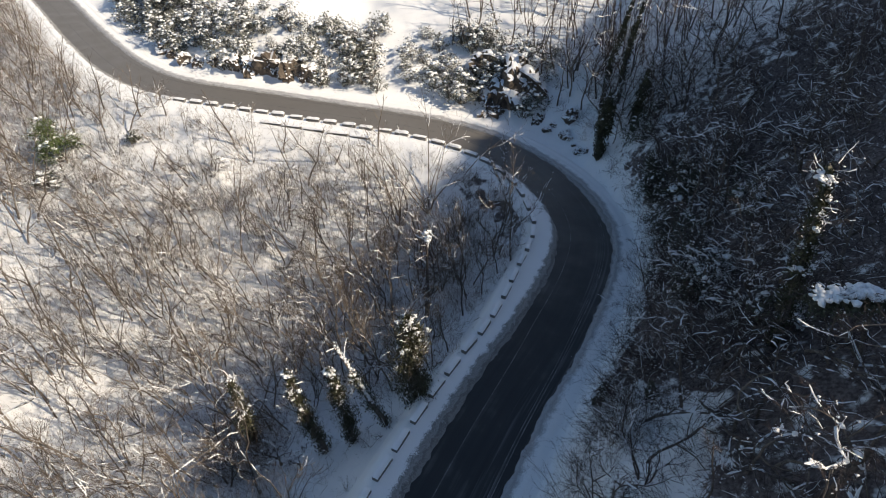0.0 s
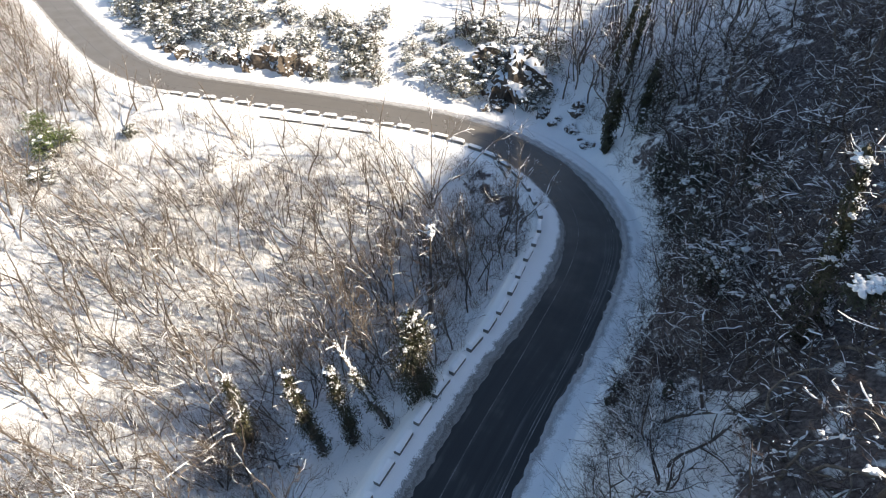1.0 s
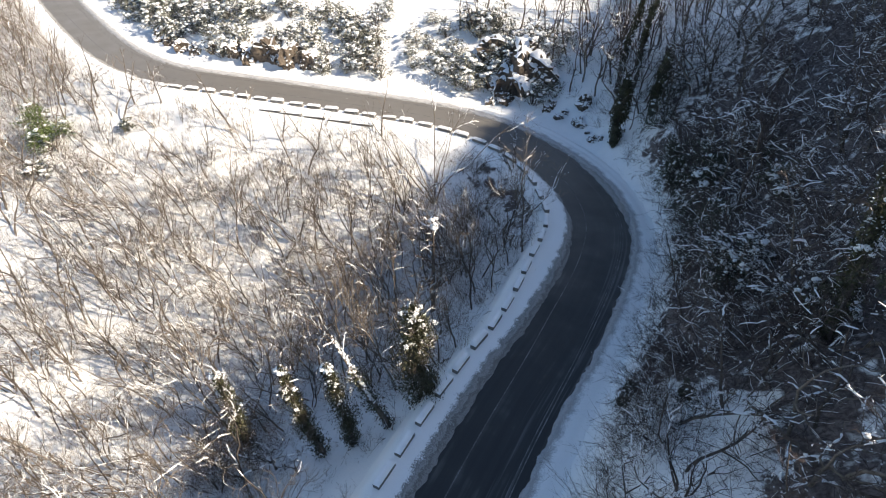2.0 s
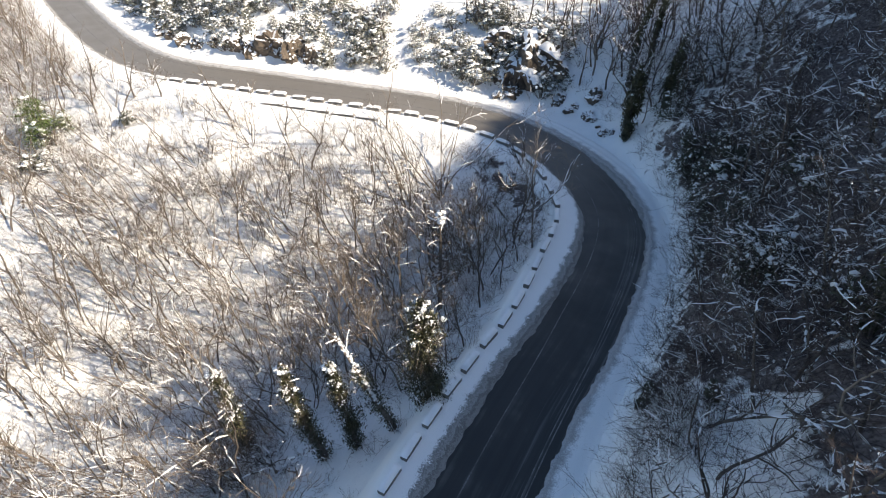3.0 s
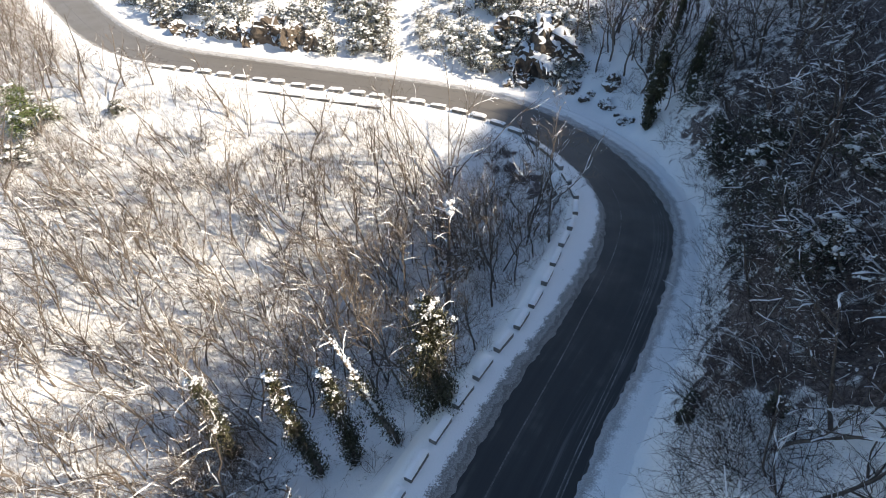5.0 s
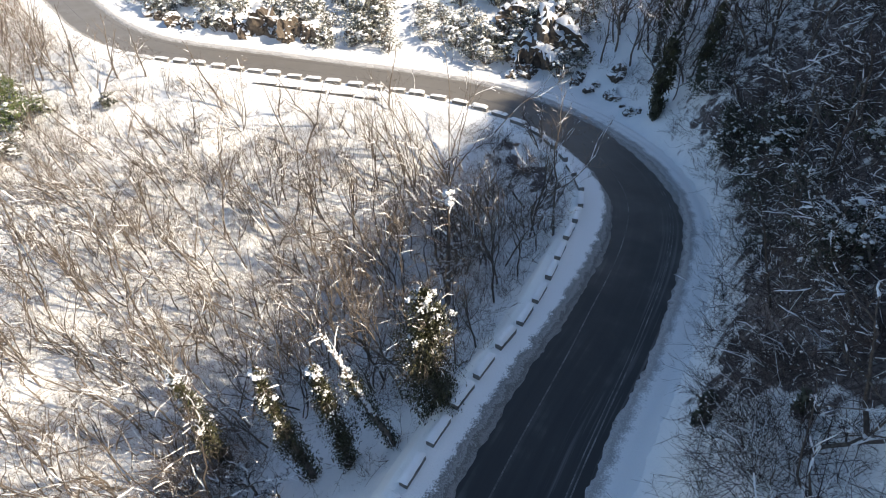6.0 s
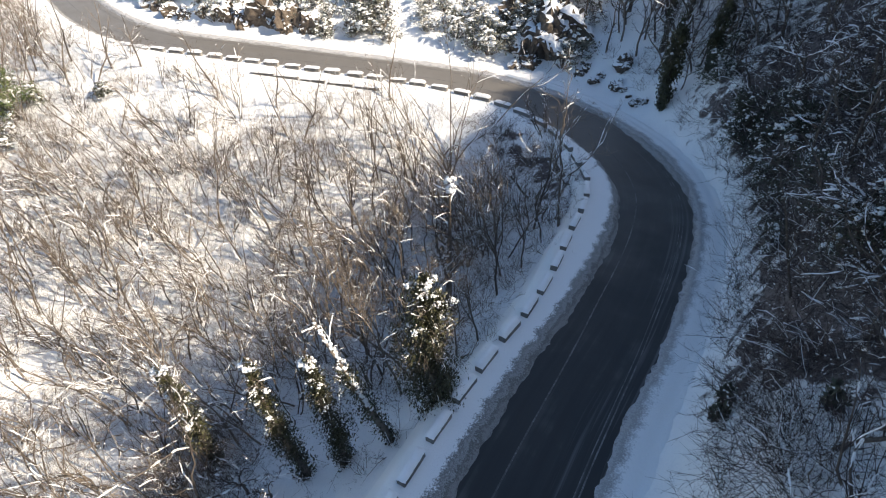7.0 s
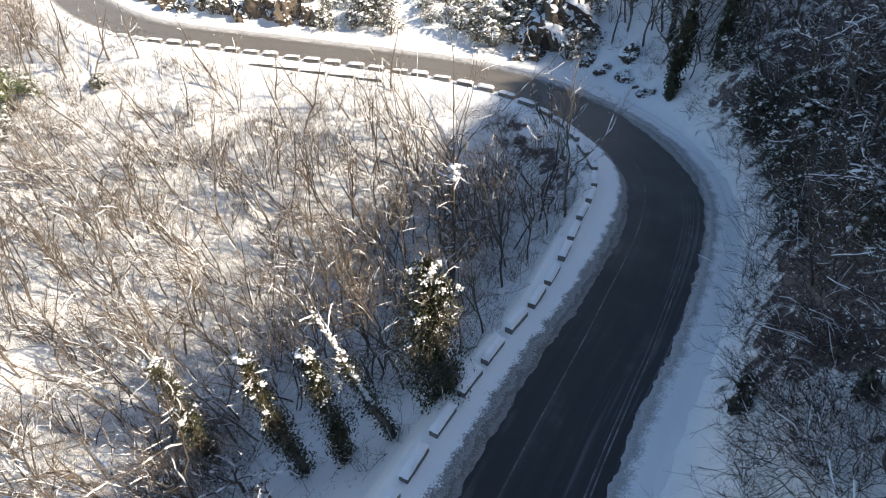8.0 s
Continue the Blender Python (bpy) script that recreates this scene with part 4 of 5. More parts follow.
def valley_keep(x, y, d, rng):
    """Woods below the road: clearings of open snow, denser stands between."""
    if (x + 9) ** 2 + (y - 37.8) ** 2 < 7 or (x + 12.2) ** 2 + (y - 50.7) ** 2 < 12 or (x + 8) ** 2 + (y - 34) ** 2 < 3:
        return False
    if d > (-8.8 if y > 44 and x > -20 else -6.2) or (-17 < x < -4 and 14 < y < 25.5):
        return False
    if y > 50 and d > -11.5 and -58 < x < -24 and rng.random() < 0.25:
        return False
    if x > -15 and y > 40 and rng.random() < 0.35:
        return False
    clear = math.exp(-(((x + 47) / 7) ** 2 + ((y - 53) / 4.5) ** 2)) + 0.8 * math.exp(-(((x + 35) / 5) ** 2 + ((y - 53) / 4) ** 2)) + 0.7 * math.exp(-(((x + 29) / 4) ** 2 + ((y - 20) / 4) ** 2)) + 0.8 * math.exp(-(((x + 53) / 4) ** 2 + ((y - 48) / 5) ** 2))
    return rng.random() > 0.04 + 0.85 * clear


valley_places = scatter(-66, 2, 9, 62, 2.4, valley_keep, 21)
near_valley = [p for p in valley_places if p[0] > -47 and p[1] < 50]
far_valley = [p for p in valley_places if not (p[0] > -47 and p[1] < 50)]
valley = Planter([tall_tree(11, 9.5, 15, M_TWIG, 0.5, 0.1, 36, 0.045, 0.085, 6), tall_tree(12, 8.5, 14, M_TWIG, 0.5, 0.14, 40, 0.045, 0.08, 6), tall_tree(13, 10.5, 15, M_TWIG, 0.5, 0.1, 36, 0.045, 0.09, 6), tall_tree(14, 8.0, 14, M_TWIG, 0.5, 0.16, 44, 0.045, 0.08, 6),
                  clump_tree(15, 6.5, 4, M_TWIG, 0.42), clump_tree(16, 7.5, 4, M_TWIG, 0.42), clump_tree(17, 5.5, 4, M_TWIG, 0.42)], "woods below the road")
plant(valley, near_valley, 22, (0.75, 1.12), 7.0, (3, 3, 3, 3, 3, 3, 3), 9.0)
merged("far_woodland", [far_tree(24, 9, 8, M_TWIG, 2), far_tree(25, 8, 8, M_TWIG, 2), far_clump(26, 6, 3, M_TWIG)],
       far_valley + scatter(-112, -66, 36, 92, 2.6, lambda x, y, d, rng: -26 < d < -6.0 and y > 36, 50),
       "brown leafless woodland with snow on its twigs beside the upper road", 28, (0.75, 1.1), 4.0)

bend = Planter([tall_tree(231, 9.5, 15, M_TWIG, 0.22, 0.08, 36, 0.035, 0.09, 6), tall_tree(232, 8.5, 15, M_TWIG, 0.22, 0.1, 40, 0.035, 0.08, 6), clump_tree(233, 8.5, 5, M_TWIG, 0.22, 0.05)], "brown-twigged trees inside the bend")
plant(bend, scatter(-19, -3, 28, 47, 2.3, lambda x, y, d, rng: d < -5.5 and (x + 9) ** 2 + (y - 35.2) ** 2 > 7 and (x + 6.5) ** 2 + (y - 24.5) ** 2 > 9 and rng.random() < (0.75 if x < -6.5 else 0.3), 234), 235, (0.75, 1.1), 4.0, None, 3.0)

# twigs here take the copy with shade painted into its colour
shaded = Planter([spreading_tree(31, 10, 7, 0.45), spreading_tree(32, 9, 6, 0.4), spreading_tree(33, 11, 7, 0.45), tall_tree(34, 11, 15, M_SHADETWIG, 0.22, 0.1, 48, 0.03), tall_tree(35, 9.5, 15, M_SHADETWIG, 0.25, 0.1, 54, 0.03), clump_tree(36, 6.5, 6, M_SHADETWIG, 0.3)], "shaded woods above the road")
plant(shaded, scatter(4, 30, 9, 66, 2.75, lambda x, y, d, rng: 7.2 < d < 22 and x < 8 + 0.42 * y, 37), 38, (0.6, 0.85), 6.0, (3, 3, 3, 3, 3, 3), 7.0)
merged("far_woodland", [far_tree(41, 9.5, 14, M_SHADETWIG, 2), far_tree(42, 8, 13, M_SHADETWIG, 2)],
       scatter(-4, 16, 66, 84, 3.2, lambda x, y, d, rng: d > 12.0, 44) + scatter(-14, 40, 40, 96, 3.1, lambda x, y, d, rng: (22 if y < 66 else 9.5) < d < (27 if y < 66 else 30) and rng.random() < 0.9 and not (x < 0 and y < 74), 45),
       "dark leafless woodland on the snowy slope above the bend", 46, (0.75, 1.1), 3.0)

gully = Planter([tall_tree(47, 10, 18, M_SHADETWIG, 0.55, 0.08, 44, 0.04, 0.14, 6), tall_tree(48, 8.5, 18, M_SHADETWIG, 0.55, 0.1, 48, 0.04, 0.12, 6), spreading_tree(49, 10, 7, 0.8)], "trees at the head of the gully")
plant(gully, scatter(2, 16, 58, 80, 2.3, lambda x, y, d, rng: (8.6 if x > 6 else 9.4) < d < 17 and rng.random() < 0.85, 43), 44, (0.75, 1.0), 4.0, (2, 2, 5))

bushes = Planter([evergreen_bush(61, 2.6, 2.0, 400, 19, mat=M_FROSTED), evergreen_bush(62, 3.2, 2.6, 480, 20, mat=M_FROSTED), evergreen_bush(63, 2.2, 2.6, 400, 17, mat=M_FROSTED), evergreen_bush(64, 3.6, 3.4, 540, 21, mat=M_FROSTED)], "evergreen bushes on the far slope")
plant(bushes, scatter(-90, -2, 68, 104, 2.3, lambda x, y, d, rng: (6.6 if -34 < x < -24 or -58 < x < -47 else 7.5) < d < 16 and x > -80 and rng.random() < (0.6 if abs(x + 20) < 5 else 0.93), 65), 66, (0.8, 1.4), 5.0)

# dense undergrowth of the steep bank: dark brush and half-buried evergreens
# the brush has the bank's shade in its twig colour as well
bank_brush = Planter([shrub(71, 2.4, 10, M_SHADETWIG, 0.35), shrub(72, 2.0, 10, M_SHADETWIG, 0.3), shrub(73, 3.0, 10, M_SHADETWIG, 0.4)], "brush on the bank")
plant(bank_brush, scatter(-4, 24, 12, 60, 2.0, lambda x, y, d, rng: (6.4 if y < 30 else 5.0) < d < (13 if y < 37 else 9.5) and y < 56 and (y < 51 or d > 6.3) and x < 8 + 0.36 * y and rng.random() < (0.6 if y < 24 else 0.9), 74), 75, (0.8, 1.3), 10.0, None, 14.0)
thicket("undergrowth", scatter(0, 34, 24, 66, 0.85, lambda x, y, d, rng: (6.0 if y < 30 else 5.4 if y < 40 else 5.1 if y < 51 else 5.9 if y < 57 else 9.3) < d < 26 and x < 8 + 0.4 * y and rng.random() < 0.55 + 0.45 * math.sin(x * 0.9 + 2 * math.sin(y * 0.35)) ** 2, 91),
        6, (1.0, 3.0), M_SHADETWIG, "dense dark leafless brush covering the steep bank", 92, 0.3, (-0.5, -0.1), 0.7)
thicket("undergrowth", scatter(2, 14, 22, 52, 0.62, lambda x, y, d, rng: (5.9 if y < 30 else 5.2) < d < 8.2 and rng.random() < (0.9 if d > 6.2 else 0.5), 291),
        5, (0.6, 1.9), M_SHADETWIG, "fine dark twigs fringing the snowy verge", 292, 0.2, (-0.35, -0.05), 0.7, 0.2, 8)
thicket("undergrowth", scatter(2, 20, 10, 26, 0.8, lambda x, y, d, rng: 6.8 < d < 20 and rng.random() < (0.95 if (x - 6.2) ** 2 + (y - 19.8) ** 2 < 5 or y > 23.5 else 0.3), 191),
        7, (1.2, 3.4), M_SHADETWIG, "long thin leafless stems reaching out over the roadside snow", 192, 0.12, (-0.75, -0.1), 0.5, 0.24, 9)
thicket("undergrowth", scatter(-66, 0, 10, 62, 1.0, lambda x, y, d, rng: -36 < d < -6.2 and valley_keep(x, y, d, rng) and rng.random() < 0.5 + 0.4 * math.sin(x * 0.5 + 2 * math.sin(y * 0.3)) ** 4 + (0.2 if -56 < x < -20 and 36 < y < 55 else 0), 93),
        4, (1.3, 3.8), M_TWIG, "brown leafless brush among the trees below the road", 94, 0.5, (-0.15, 0.0), 0.42, 0.17, 7)
# brush in the darker brown, which holds the bend's misty shade
undergrowth("undergrowth", scatter(-16, 2, 34, 60, 0.7, lambda x, y, d, rng: -15 < d < -5.9 and rng.random() < 0.35, 97),
            14, (0.5, 1.7), 0.011, M_BROWNTWIG, "low brown leafless brush inside the bend, darkened for shade", 98, 0.15, (-0.1, 0.0), 0.8, 0.08)
undergrowth("undergrowth", scatter(-27, -16, 17, 27, 0.6, lambda x, y, d, rng: (x + 21.5) ** 2 + (y - 22.3) ** 2 < 11, 99),
            14, (0.8, 2.4), 0.01, M_BROWNTWIG, "thicket of fine reddish-brown twigs among the ivy-clad trunks", 100, 0.15, (-0.1, 0.0), 0.5, 0.05)
bank_bushes = Planter([evergreen_bush(81, 2.4, 2.2, 1300, 15, "dark evergreen bush dusted with snow on the bank", None, 0.55), evergreen_bush(82, 3.0, 2.6, 1500, 17, "dark evergreen bush dusted with snow on the bank", None, 0.55)], "evergreens on the bank")
plant(bank_bushes, scatter(4, 20, 30, 64, 1.9, lambda x, y, d, rng: (5.6 if y < 52 else 7.4) < d < 13 and x > 7.5 and rng.random() < (0.55 if d < 9.5 and y > 33 else 0.3 if d < 8.5 else 0.16), 83), 84, (0.8, 1.3), 12.0, None, 10.0)
valley_shrubs = Planter([shrub(76, 2.0, 10, M_TWIG, 0.5), shrub(77, 2.8, 11, M_TWIG, 0.5), shrub(78, 1.6, 10, M_TWIG, 0.5)], "shrubs below the parapet")
plant(valley_shrubs, scatter(-50, 4, 12, 62, 2.9, lambda x, y, d, rng: -16 < d < -5.8 and rng.random() < (0.6 if d > -11 else 0.35), 79), 80, (0.7, 1.25), 6.0)
thicket("undergrowth", scatter(-112, -58, 36, 96, 1.15, lambda x, y, d, rng: -22 < d < -5.5 and (x < -64 or y < 50) and y > 36 and rng.random() < 0.85, 95),
        8, (1.8, 4.6), M_TWIG, "thick brown leafless brush beside the upper road", 96, 0.5, (-0.1, 0.0), 0.4, 0.17, 7)
# ---- single trees that stand out ----
def single(ob, x, y, turn, scale=1.0, sink=0.1, label=""):
    ob.matrix_basis = stand(x, y, turn, scale, sink=sink)
    if label:
        tagged(ob, label)
    return ob


single(ivy_trunk(101, 9.3, 1.15, 19000, (-0.1, -0.02), 22, 0.04, 0.9, False, 18, 0.08, 300), -6.3, 24.4, 0)
single(ivy_trunk(102, 9.0, 0.6, 9500, (-0.2, 0.04), 9, 0.06, 1.1, False, 12, 0.075, 60), -11.2, 22.6, 0)
single(ivy_trunk(103, 9.8, 0.6, 9500, (-0.2, 0.0), 13, 0.06, 1.1, False, 12, 0.075, 60), -13.6, 22.3, 0)
single(ivy_trunk(104, 12.6, 0.55, 8000, (0.1, -0.2), 12, 0.06, 0.7, False, 12, 0.075, 60), -20.6, 23.2, 0)
single(ivy_trunk(105, 9.2, 0.55, 3000, (-0.36, 0.02), 3, 0.35, 0.6, True, 12, 0.075, 30), -8.6, 23.2, 0, label="leaning ivy-wrapped tree trunk with a long strip of snow")
single(ivy_trunk(106, 9.0, 0.85, 4600, (-0.03, 0.0), 6, 0.05, 0.2, False, 10, 0.15, 40), 5.7, 59.4, 0)
single(ivy_trunk(107, 8.0, 0.6, 3000, (0.0, 0.0), 5, 0.05, 0.2, False, 10, 0.15, 40), 8.9, 59.8, 0)
single(ivy_trunk(108, 13.0, 0.45, 2600, (0.0, 0.03), 4, 0.05, 0.2, False, 14, 0.15), 5.6, 67.5, 0)
single(ivy_trunk(241, 13.0, 0.42, 2400, (0.01, 0.03), 4, 0.05, 0.2, False, 14, 0.15), 7.4, 67.0, 0)
single(ivy_trunk(109, 11.3, 0.5, 4800, (-0.05, 0.0), 18, 0.05, 0.2, False, 22, 0.09, 30), 13.2, 23.0, 0)
single(mast_tree(110, 10.6, 0.24, 26, 72, 0.22, M_SHADETWIG, 0.75, 0.03, 5, True, "tall dark tree with a tuft of snow at its broken top"), -9.05, 36.6, 40)
wide = Planter([wide_shrub(181, 5.4, 10, M_TWIG), wide_shrub(182, 3.6, 9, M_TWIG), wide_shrub(183, 4.4, 9, M_BROWNTWIG), wide_shrub(184, 4.2, 8, M_SHADETWIG)], "broad shrubs below the upper road")
for k, (x, y, kind, size) in enumerate([(-35.6, 55.0, 0, 1.35), (-60.4, 61.5, 1, 1.0), (-50.9, 59.8, 1, 1.1), (-55.1, 54.0, 2, 0.8), (-48.1, 55.8, 1, 1.0), (-47.3, 48.8, 2, 1.0), (-39.4, 52.4, 1, 1.2), (-39.1, 47.9, 2, 1.1), (-27.1, 55.0, 0, 0.8), (-54.1, 46.6, 2, 1.0),
                                        (-44.0, 52.0, 1, 0.9), (-43.5, 57.5, 1, 0.8), (-31.5, 52.5, 2, 1.0), (-51.0, 51.5, 1, 1.0), (-58.0, 57.0, 1, 0.9), (-5.2, 50.4, 3, 0.9), (-7.2, 48.6, 3, 1.0), (-1.9, 47.0, 3, 0.8), (-5.0, 45.2, 3, 0.9), (-8.6, 53.2, 3, 0.9), (-2.5, 42.6, 3, 0.7), (-8.0, 42.5, 3, 0.9)] + [(x, y, (0, 1, 2, 2)[n % 4], 0.75 + 0.05 * (n % 9)) for n, (x, y) in enumerate(scatter(-58, -22, 43, 58, 3.6, lambda x, y, d, rng: d < -7.5 and rng.random() < (0.35 if y > 52 else 0.8), 185))]):
    wide.put(kind, stand(x, y, 67 * k, size))
wide.settle()
single(clump_tree(112, 13.0, 9, M_TWIG, 0.6, 0.09), -12.4, 51.0, 10, label="large many-branched bare tree catching the sun below the road")
single(clump_tree(113, 10.5, 7, M_TWIG, 0.5, 0.08), -15.5, 49.6, 80)
single(clump_tree(114, 5.0, 5, M_SHADETWIG, 0.5), -4.3, 53.0, 0)
single(tall_tree(115, 6.2, 14, M_SHADETWIG, 0.4, 0.02, 40, 0.04, 0.12), -25.8, 76.1, 0)
single(evergreen_bush(116, 4.2, 5.2, 3800, 24, mat=M_LEAF, fine=0.75), -60.2, 51.6, 0, 1.25, label="tall green evergreen bush dotted with snow")
single(evergreen_bush(117, 3.4, 2.4, 700, 40), -58.5, 47.6, 0)
single(evergreen_bush(118, 2.0, 1.6, 500, 14), -51.5, 55.0, 0)
for k, (x, y) in enumerate([(13.5, 24.0), (12.0, 31.5), (15.5, 39.0), (12.5, 46.0)]):
    single(evergreen_bush(120 + k, 3.0, 2.6, 700, 26), x, y, 70 * k)


for k, (x, y, s) in enumerate([(-8.0, 74.2, 1.0), (-5.6, 75.0, 1.1), (-10.6, 73.2, 0.9)]):
    single(evergreen_bush(190 + k, 2.8, 2.2, 700, 30), x, y, 70 * k, s)


for k, (x, y) in enumerate([(5.5, 23.6), (5.9, 24.3), (7.8, 21.6)]):
    single(evergreen_bush(140 + k, 0.7, 1.5, 260, 1, "small dark evergreen sapling rising from the roadside snow"), x, y, 50 * k)


for k, (x, y) in enumerate([(5.7, 22.6), (6.3, 23.6), (5.2, 21.4), (6.6, 22.0), (5.0, 19.8), (6.2, 20.6), (4.6, 18.2)]):
    single(shrub(150 + k, 1.7, 13, M_SHADETWIG, 0.4), x, y, 50 * k)


for k, (x, y) in enumerate([(-17.5, 18.8), (-19.5, 19.6), (-16.2, 17.4), (-21.5, 20.4), (-18.4, 17.2), (-23.0, 19.0)]):
    single(shrub(160 + k, 3.8, 16, M_TWIG, 0.6), x, y, 50 * k)


for k, (x, y) in enumerate([(-1.2, 69.6), (1.2, 68.8), (3.4, 67.0), (5.2, 64.4), (6.0, 60.6), (-3.4, 71.4), (4.0, 63.2), (0.0, 71.5)]):
    single(shrub(200 + k, 1.8, 10, M_SHADETWIG, 0.4), x, y, 50 * k)


verge_shrubs = Planter([shrub(211, 1.9, 14, M_SHADETWIG, 0.3), shrub(212, 1.6, 15, M_SHADETWIG, 0.3)], "shrubs on the verge")
for k, (x, y) in enumerate([(6.3, 23.4), (6.9, 22.5), (7.3, 21.3), (6.1, 21.9), (7.8, 23.2), (6.7, 20.6), (7.5, 19.9), (8.3, 21.9), (5.7, 20.4), (8.8, 20.6), (6.2, 19.2), (7.0, 18.4)]):
    verge_shrubs.put(k % 2, stand(x, y, 57 * k, 0.8 + 0.05 * (k % 5)))
verge_shrubs.settle()


# crooked trees, most of them on the bank above the road
crooks = Planter([crook_tree(171, 3.6, 5, 3.2, 0.07), crook_tree(172, 2.8, 6, 2.8, 0.08), crook_tree(173, 4.4, 5, 3.4, 0.07), crook_tree(174, 2.2, 3, 4.6, 0.08, -1.1)], "crooked trees beside the road")
for k, (x, y, kind, size) in enumerate([(14.5, 44.1, 0, 1.0), (13.0, 33.0, 1, 0.9), (10.9, 30.9, 0, 0.7), (16.2, 46.4, 2, 0.9), (11.7, 31.9, 1, 1.0), (15.5, 28.9, 1, 0.9), (11.1, 15.7, 3, 0.9), (11.8, 14.0, 3, 0.7),
                                        (10.6, 18.1, 3, 0.75), (12.7, 48.8, 2, 1.1), (15.6, 45.7, 0, 1.0), (17.5, 52.8, 1, 0.9), (13.5, 39.5, 1, 0.8), (16.0, 36.5, 0, 0.9), (12.2, 26.5, 1, 0.9), (13.4, 22.8, 3, 0.8), (9.8, 24.8, 1, 0.6), (14.0, 52.0, 0, 0.9), (18.5, 40.5, 2, 0.9), (17.2, 33.4, 1, 0.9), (15.5, 20.5, 0, 0.9), (12.0, 28.6, 0, 0.7), (13.6, 26.4, 2, 0.6), (10.4, 27.6, 1, 0.6), (14.6, 31.0, 0, 0.8), (13.4, 24.6, 0, 0.95), (11.9, 12.8, 2, 1.25), (-17.0, 21.0, 1, 0.95), (-19.2, 20.2, 0, 0.85), (-15.0, 20.6, 1, 0.7), (-4.6, 47.2, 0, 0.85), (-3.2, 43.4, 1, 0.75)]):
    crooks.put(kind, pose(x, y, land_at(x, y) - 0.1, 0, 0, 37 * k % 70 - 35) @ Matrix.Scale(size, 4))
crooks.settle()


def laden_sapling(seed, height, reach):
    """A bent evergreen sapling whose top lies over under one long slab of snow."""
    w = Wood(seed, 0.25)
    rng = w.rng
    pts, radii = w.limb(Vector((0, 0, -0.4)), Vector((-0.1, 0, 1)), height, 0.1, 5, 0.06, 0.0)
    top, tr = w.limb(pts[-1], Vector((-1, -0.1, 0.25)), reach, 0.06, 7, 0.06, -0.09)
    w.tube(w.trunk, pts, [0.1, 0.095, 0.09, 0.08, 0.07, 0.06], 6)
    w.tube(w.trunk, top, tr, 5)
    foliage, clumps = ([], []), ([], [])
    for _ in range(170):
        k = rng.randrange(7)
        c = top[k].lerp(top[k + 1], rng.random())
        blob(clumps, c + Vector((rng.gauss(0, 0.08), rng.gauss(0, 0.2), 0.1 + rng.gauss(0, 0.04))), rng.uniform(0.07, 0.2), rng, 0.6)
    for _ in range(2200):
        k = rng.randrange(7)
        c = top[k].lerp(top[k + 1], rng.random())
        leaf(foliage, c + Vector((rng.gauss(0, 0.2), rng.gauss(0, 0.32), -0.1 - abs(rng.gauss(0, 0.3)))), rng.uniform(0.05, 0.1), rng, 1.0)
    branch_out(w, top, tr, 9, 55, 0.35, -0.02, 1, 0.9, 0.05, 0.1, 4)
    root = new("evergreen_sapling")
    tagged(root, "bent dark evergreen sapling under a long slab of snow", "tree")
    part("trunk", mesh_of("trunk", *w.trunk, M_BARK), root)
    many(part("foliage", mesh_of("foliage", *foliage, M_EVERGREEN, smooth=False), root))
    many(part("twig", mesh_of("twig", *w.twig, M_SHADETWIG, smooth=False), root))
    many(part("snow", mesh_of("snow", w.snow[0] + clumps[0], w.snow[1] + [tuple(i + len(w.snow[0]) for i in q) for q in clumps[1]], M_CLUMP), root, "thick slab of fresh snow"))
    return root


single(laden_sapling(251, 5.2, 2.5), 14.8, 19.2, 8)
single(shrub(253, 1.6, 10, M_SHADETWIG, 0.7), -9.6, 21.4, 0)


# ---- rock outcrops ----
def boulder(seed, size, squash=0.8):
    """A craggy rock: faceted lumps, with snow settled on every flat top."""
    rng = random.Random(seed)
    bm = bmesh.new()
    bmesh.ops.create_icosphere(bm, subdivisions=4, radius=1.0)
    cuts = [(Vector((rng.gauss(0, 1), rng.gauss(0, 1), rng.gauss(0, 0.5))).normalized(), rng.uniform(0.45, 0.8)) for _ in range(16)]
    off = Vector((seed * 3.1, seed * 1.7, 0))
    for v in bm.verts:
        p = v.co.copy()
        for n, c in cuts:
            if p.dot(n) > c:
                p -= n * (p.dot(n) - c) * 0.65
        q = v.co + 0.25 * noise.noise_vector(v.co * 2.3 + off)
        p *= 1 + 0.4 * noise.noise(q * 1.6 + off) - 0.3 * abs(noise.noise(q * 3.7 + off)) + 0.16 * noise.noise(v.co * 8 + off) - 0.1 * abs(noise.noise(v.co * 15 + off))
        v.co = Vector((p.x, p.y, p.z * squash)) * size
    bm.normal_update()
    snow = bm.copy()
    bmesh.ops.delete(snow, geom=[f for f in snow.faces if f.normal.z < 0.5 + 0.5 * noise.noise(f.calc_center_median() * 2.6)], context="FACES")
    for v in snow.verts:
        v.co += Vector((0, 0, 0.0 if v.is_boundary else 0.09)) + v.normal * 0.02
    root = new("rock_outcrop")
    tagged(root, "craggy brown rock outcrop with snow on its ledges", "rock", "rocks in the road cut")
    body = bpy.data.meshes.new("rock")
    bm.to_mesh(body)
    bm.free()
    body.materials.append(M_ROCK)
    part("rock", body, root)
    part("snow", mesh_from(snow, "snow", M_CLUMP), root, "snow settled on the rock ledges")
    return root


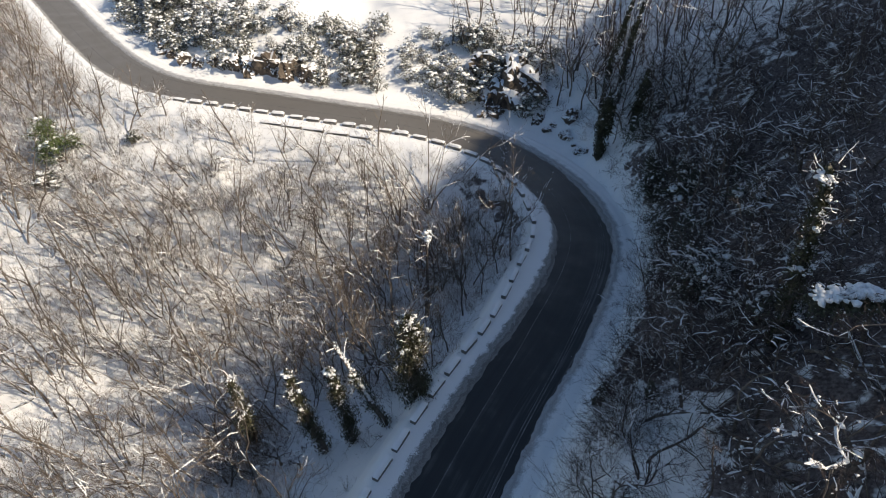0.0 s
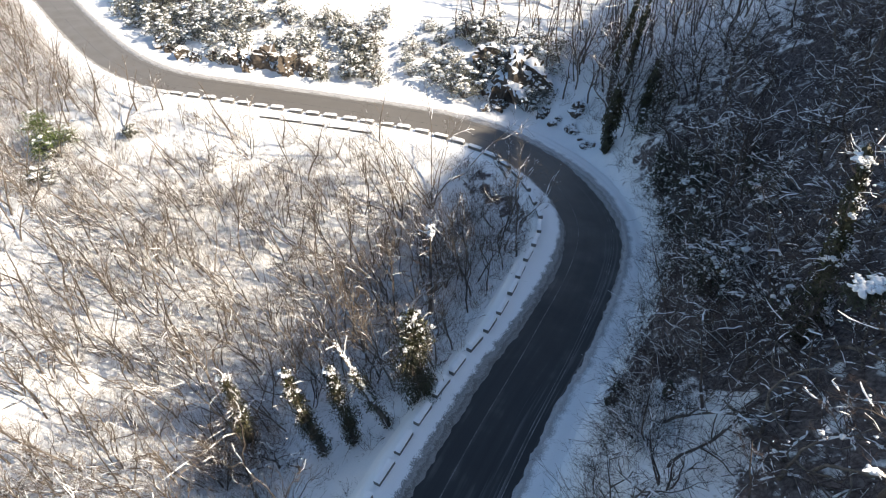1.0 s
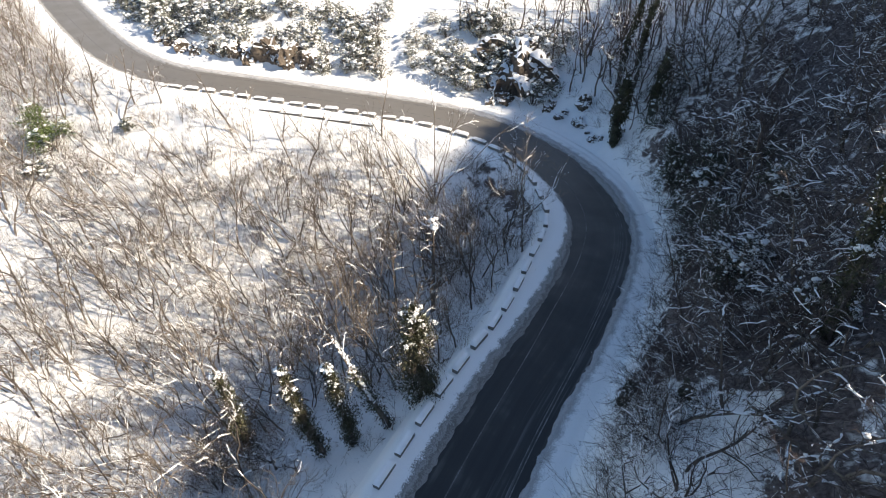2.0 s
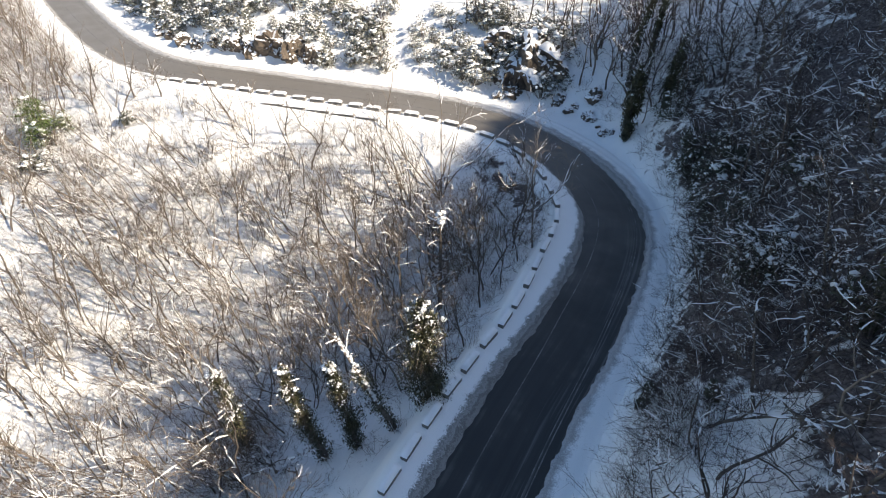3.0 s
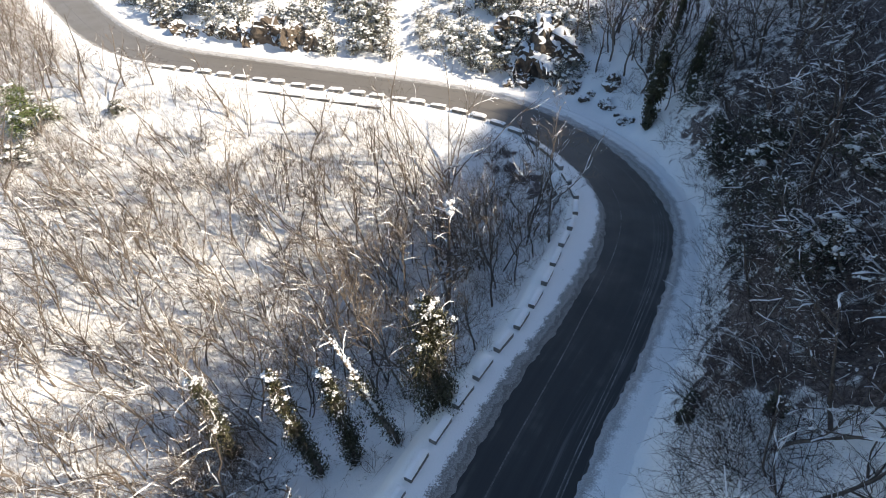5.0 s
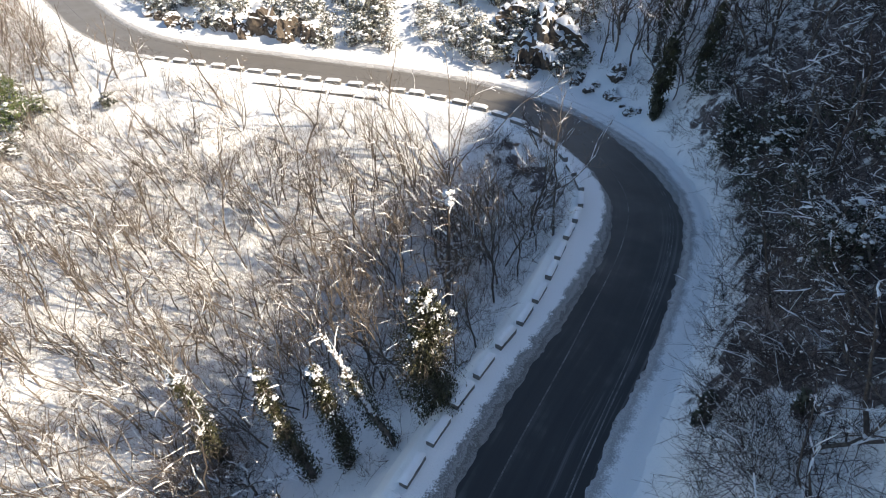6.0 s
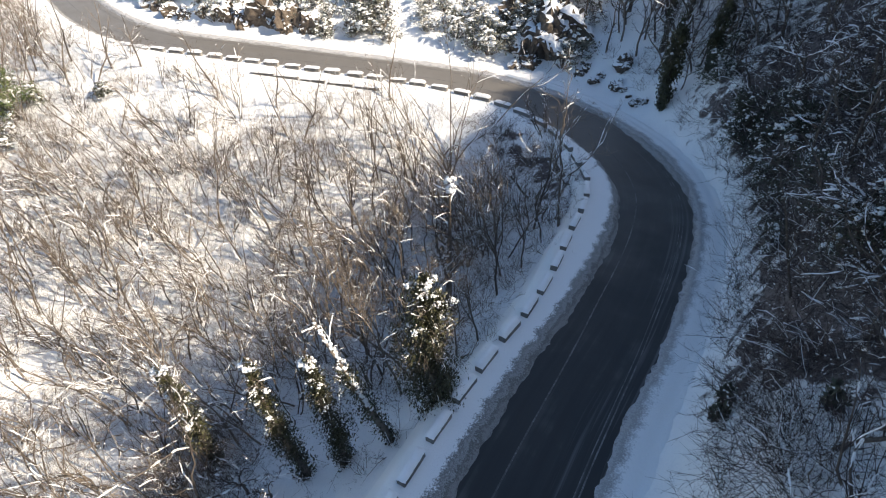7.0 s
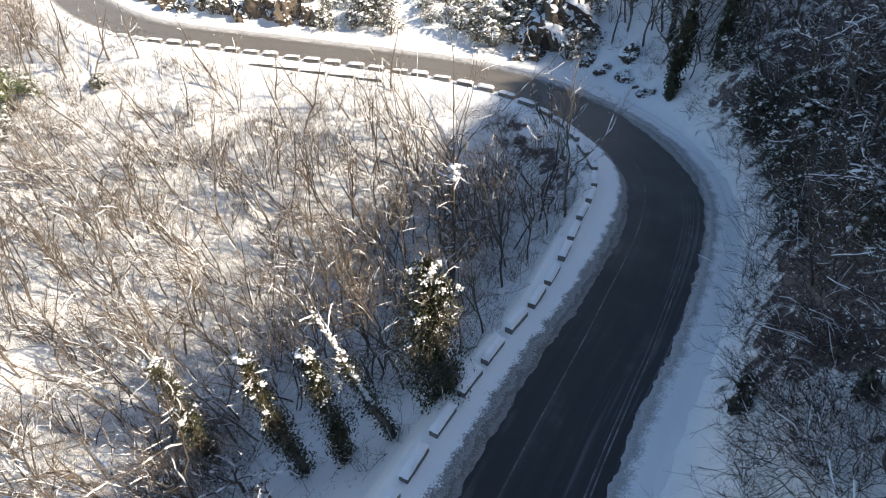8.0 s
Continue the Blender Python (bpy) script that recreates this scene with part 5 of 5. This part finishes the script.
rocks = Planter([boulder(131, 1.0), boulder(132, 1.0, 1.0), boulder(133, 1.0, 0.7), boulder(134, 1.0, 0.9)], "rocks in the road cut")
rng = random.Random(9)
for x, d, s in [(-26, 8.8, 1.1), (-29.5, 8.4, 1.2), (-32.5, 8.0, 1.3), (-35, 7.8, 1.9), (-38, 7.4, 2.2), (-40.5, 7.8, 2.9), (-43.5, 7.4, 2.2), (-46.2, 7.6, 1.8), (-49.5, 7.4, 1.1), (-52, 7.0, 1.3), (-54.5, 7.0, 1.5), (-57.5, 7.0, 1.2), (-60, 7.0, 1.5),
                 (-10.5, 9.4, 1.6), (-8.2, 9.0, 2.4), (-6.6, 10.4, 3.6), (-5.0, 9.8, 3.2), (-3.6, 11.6, 3.0), (-5.2, 12.6, 3.2), (-9.4, 12.6, 2.6), (-7.4, 7.4, 1.5), (-9.2, 6.3, 0.9), (-8.5, 6.6, 0.7), (-3.2, 9.4, 0.8), (-2.2, 8.1, 0.8), (-1.5, 8.7, 0.9), (-0.6, 7.8, 0.8), (0.2, 8.6, 0.5), (1.6, 8.2, 0.9), (2.3, 7.9, 0.7), (2.2, 9.8, 1.2), (3.6, 6.4, 0.7), (4.4, 6.8, 0.5), (3.0, 7.0, 0.4)]:
    k = int(np.argmin(np.abs(LINE[:, 0] + SIDE[:, 0] * d - x) + 1e3 * (LINE[:, 1] < 50)))
    px, py = LINE[k] + SIDE[k] * d
    rocks.put(rng.randrange(4), pose(px, py, land_at(px, py) + 0.12 * s, rng.uniform(-15, 15), rng.uniform(-15, 15), rng.uniform(0, 360)) @ Matrix.Scale(s, 4))
rocks.settle()


# ---- low wall below the parapet ----
def lower_wall():
    body = mesh_from(rounded_box(2.7, 0.4, 0.9, 0.04, 5, 0.01), "wall_body", M_CONCRETE)
    cap = snow_cap(2.75, 0.5, 0.14, 8)
    for k in range(5):
        x = -22.5 - 2.95 * k
        i = int(np.argmin(np.abs(LINE[:, 0] - x) + 1e3 * (LINE[:, 1] < 55)))
        px, py = LINE[i] + SIDE[i] * -5.35
        root = new("retaining_wall_segment")
        root.matrix_basis = pose(px, py, base_z(px) - 0.45, 0, 0, math.degrees(math.atan2(WAY[i, 1], WAY[i, 0])))
        tagged(root, "low grey concrete wall segment below the parapet, topped with snow", "wall", "lower wall by the road")
        part("body", body, root).location.z = 0.15
        part("snow_cap", cap, root, "rounded cap of fresh snow").location.z = 0.6


lower_wall()
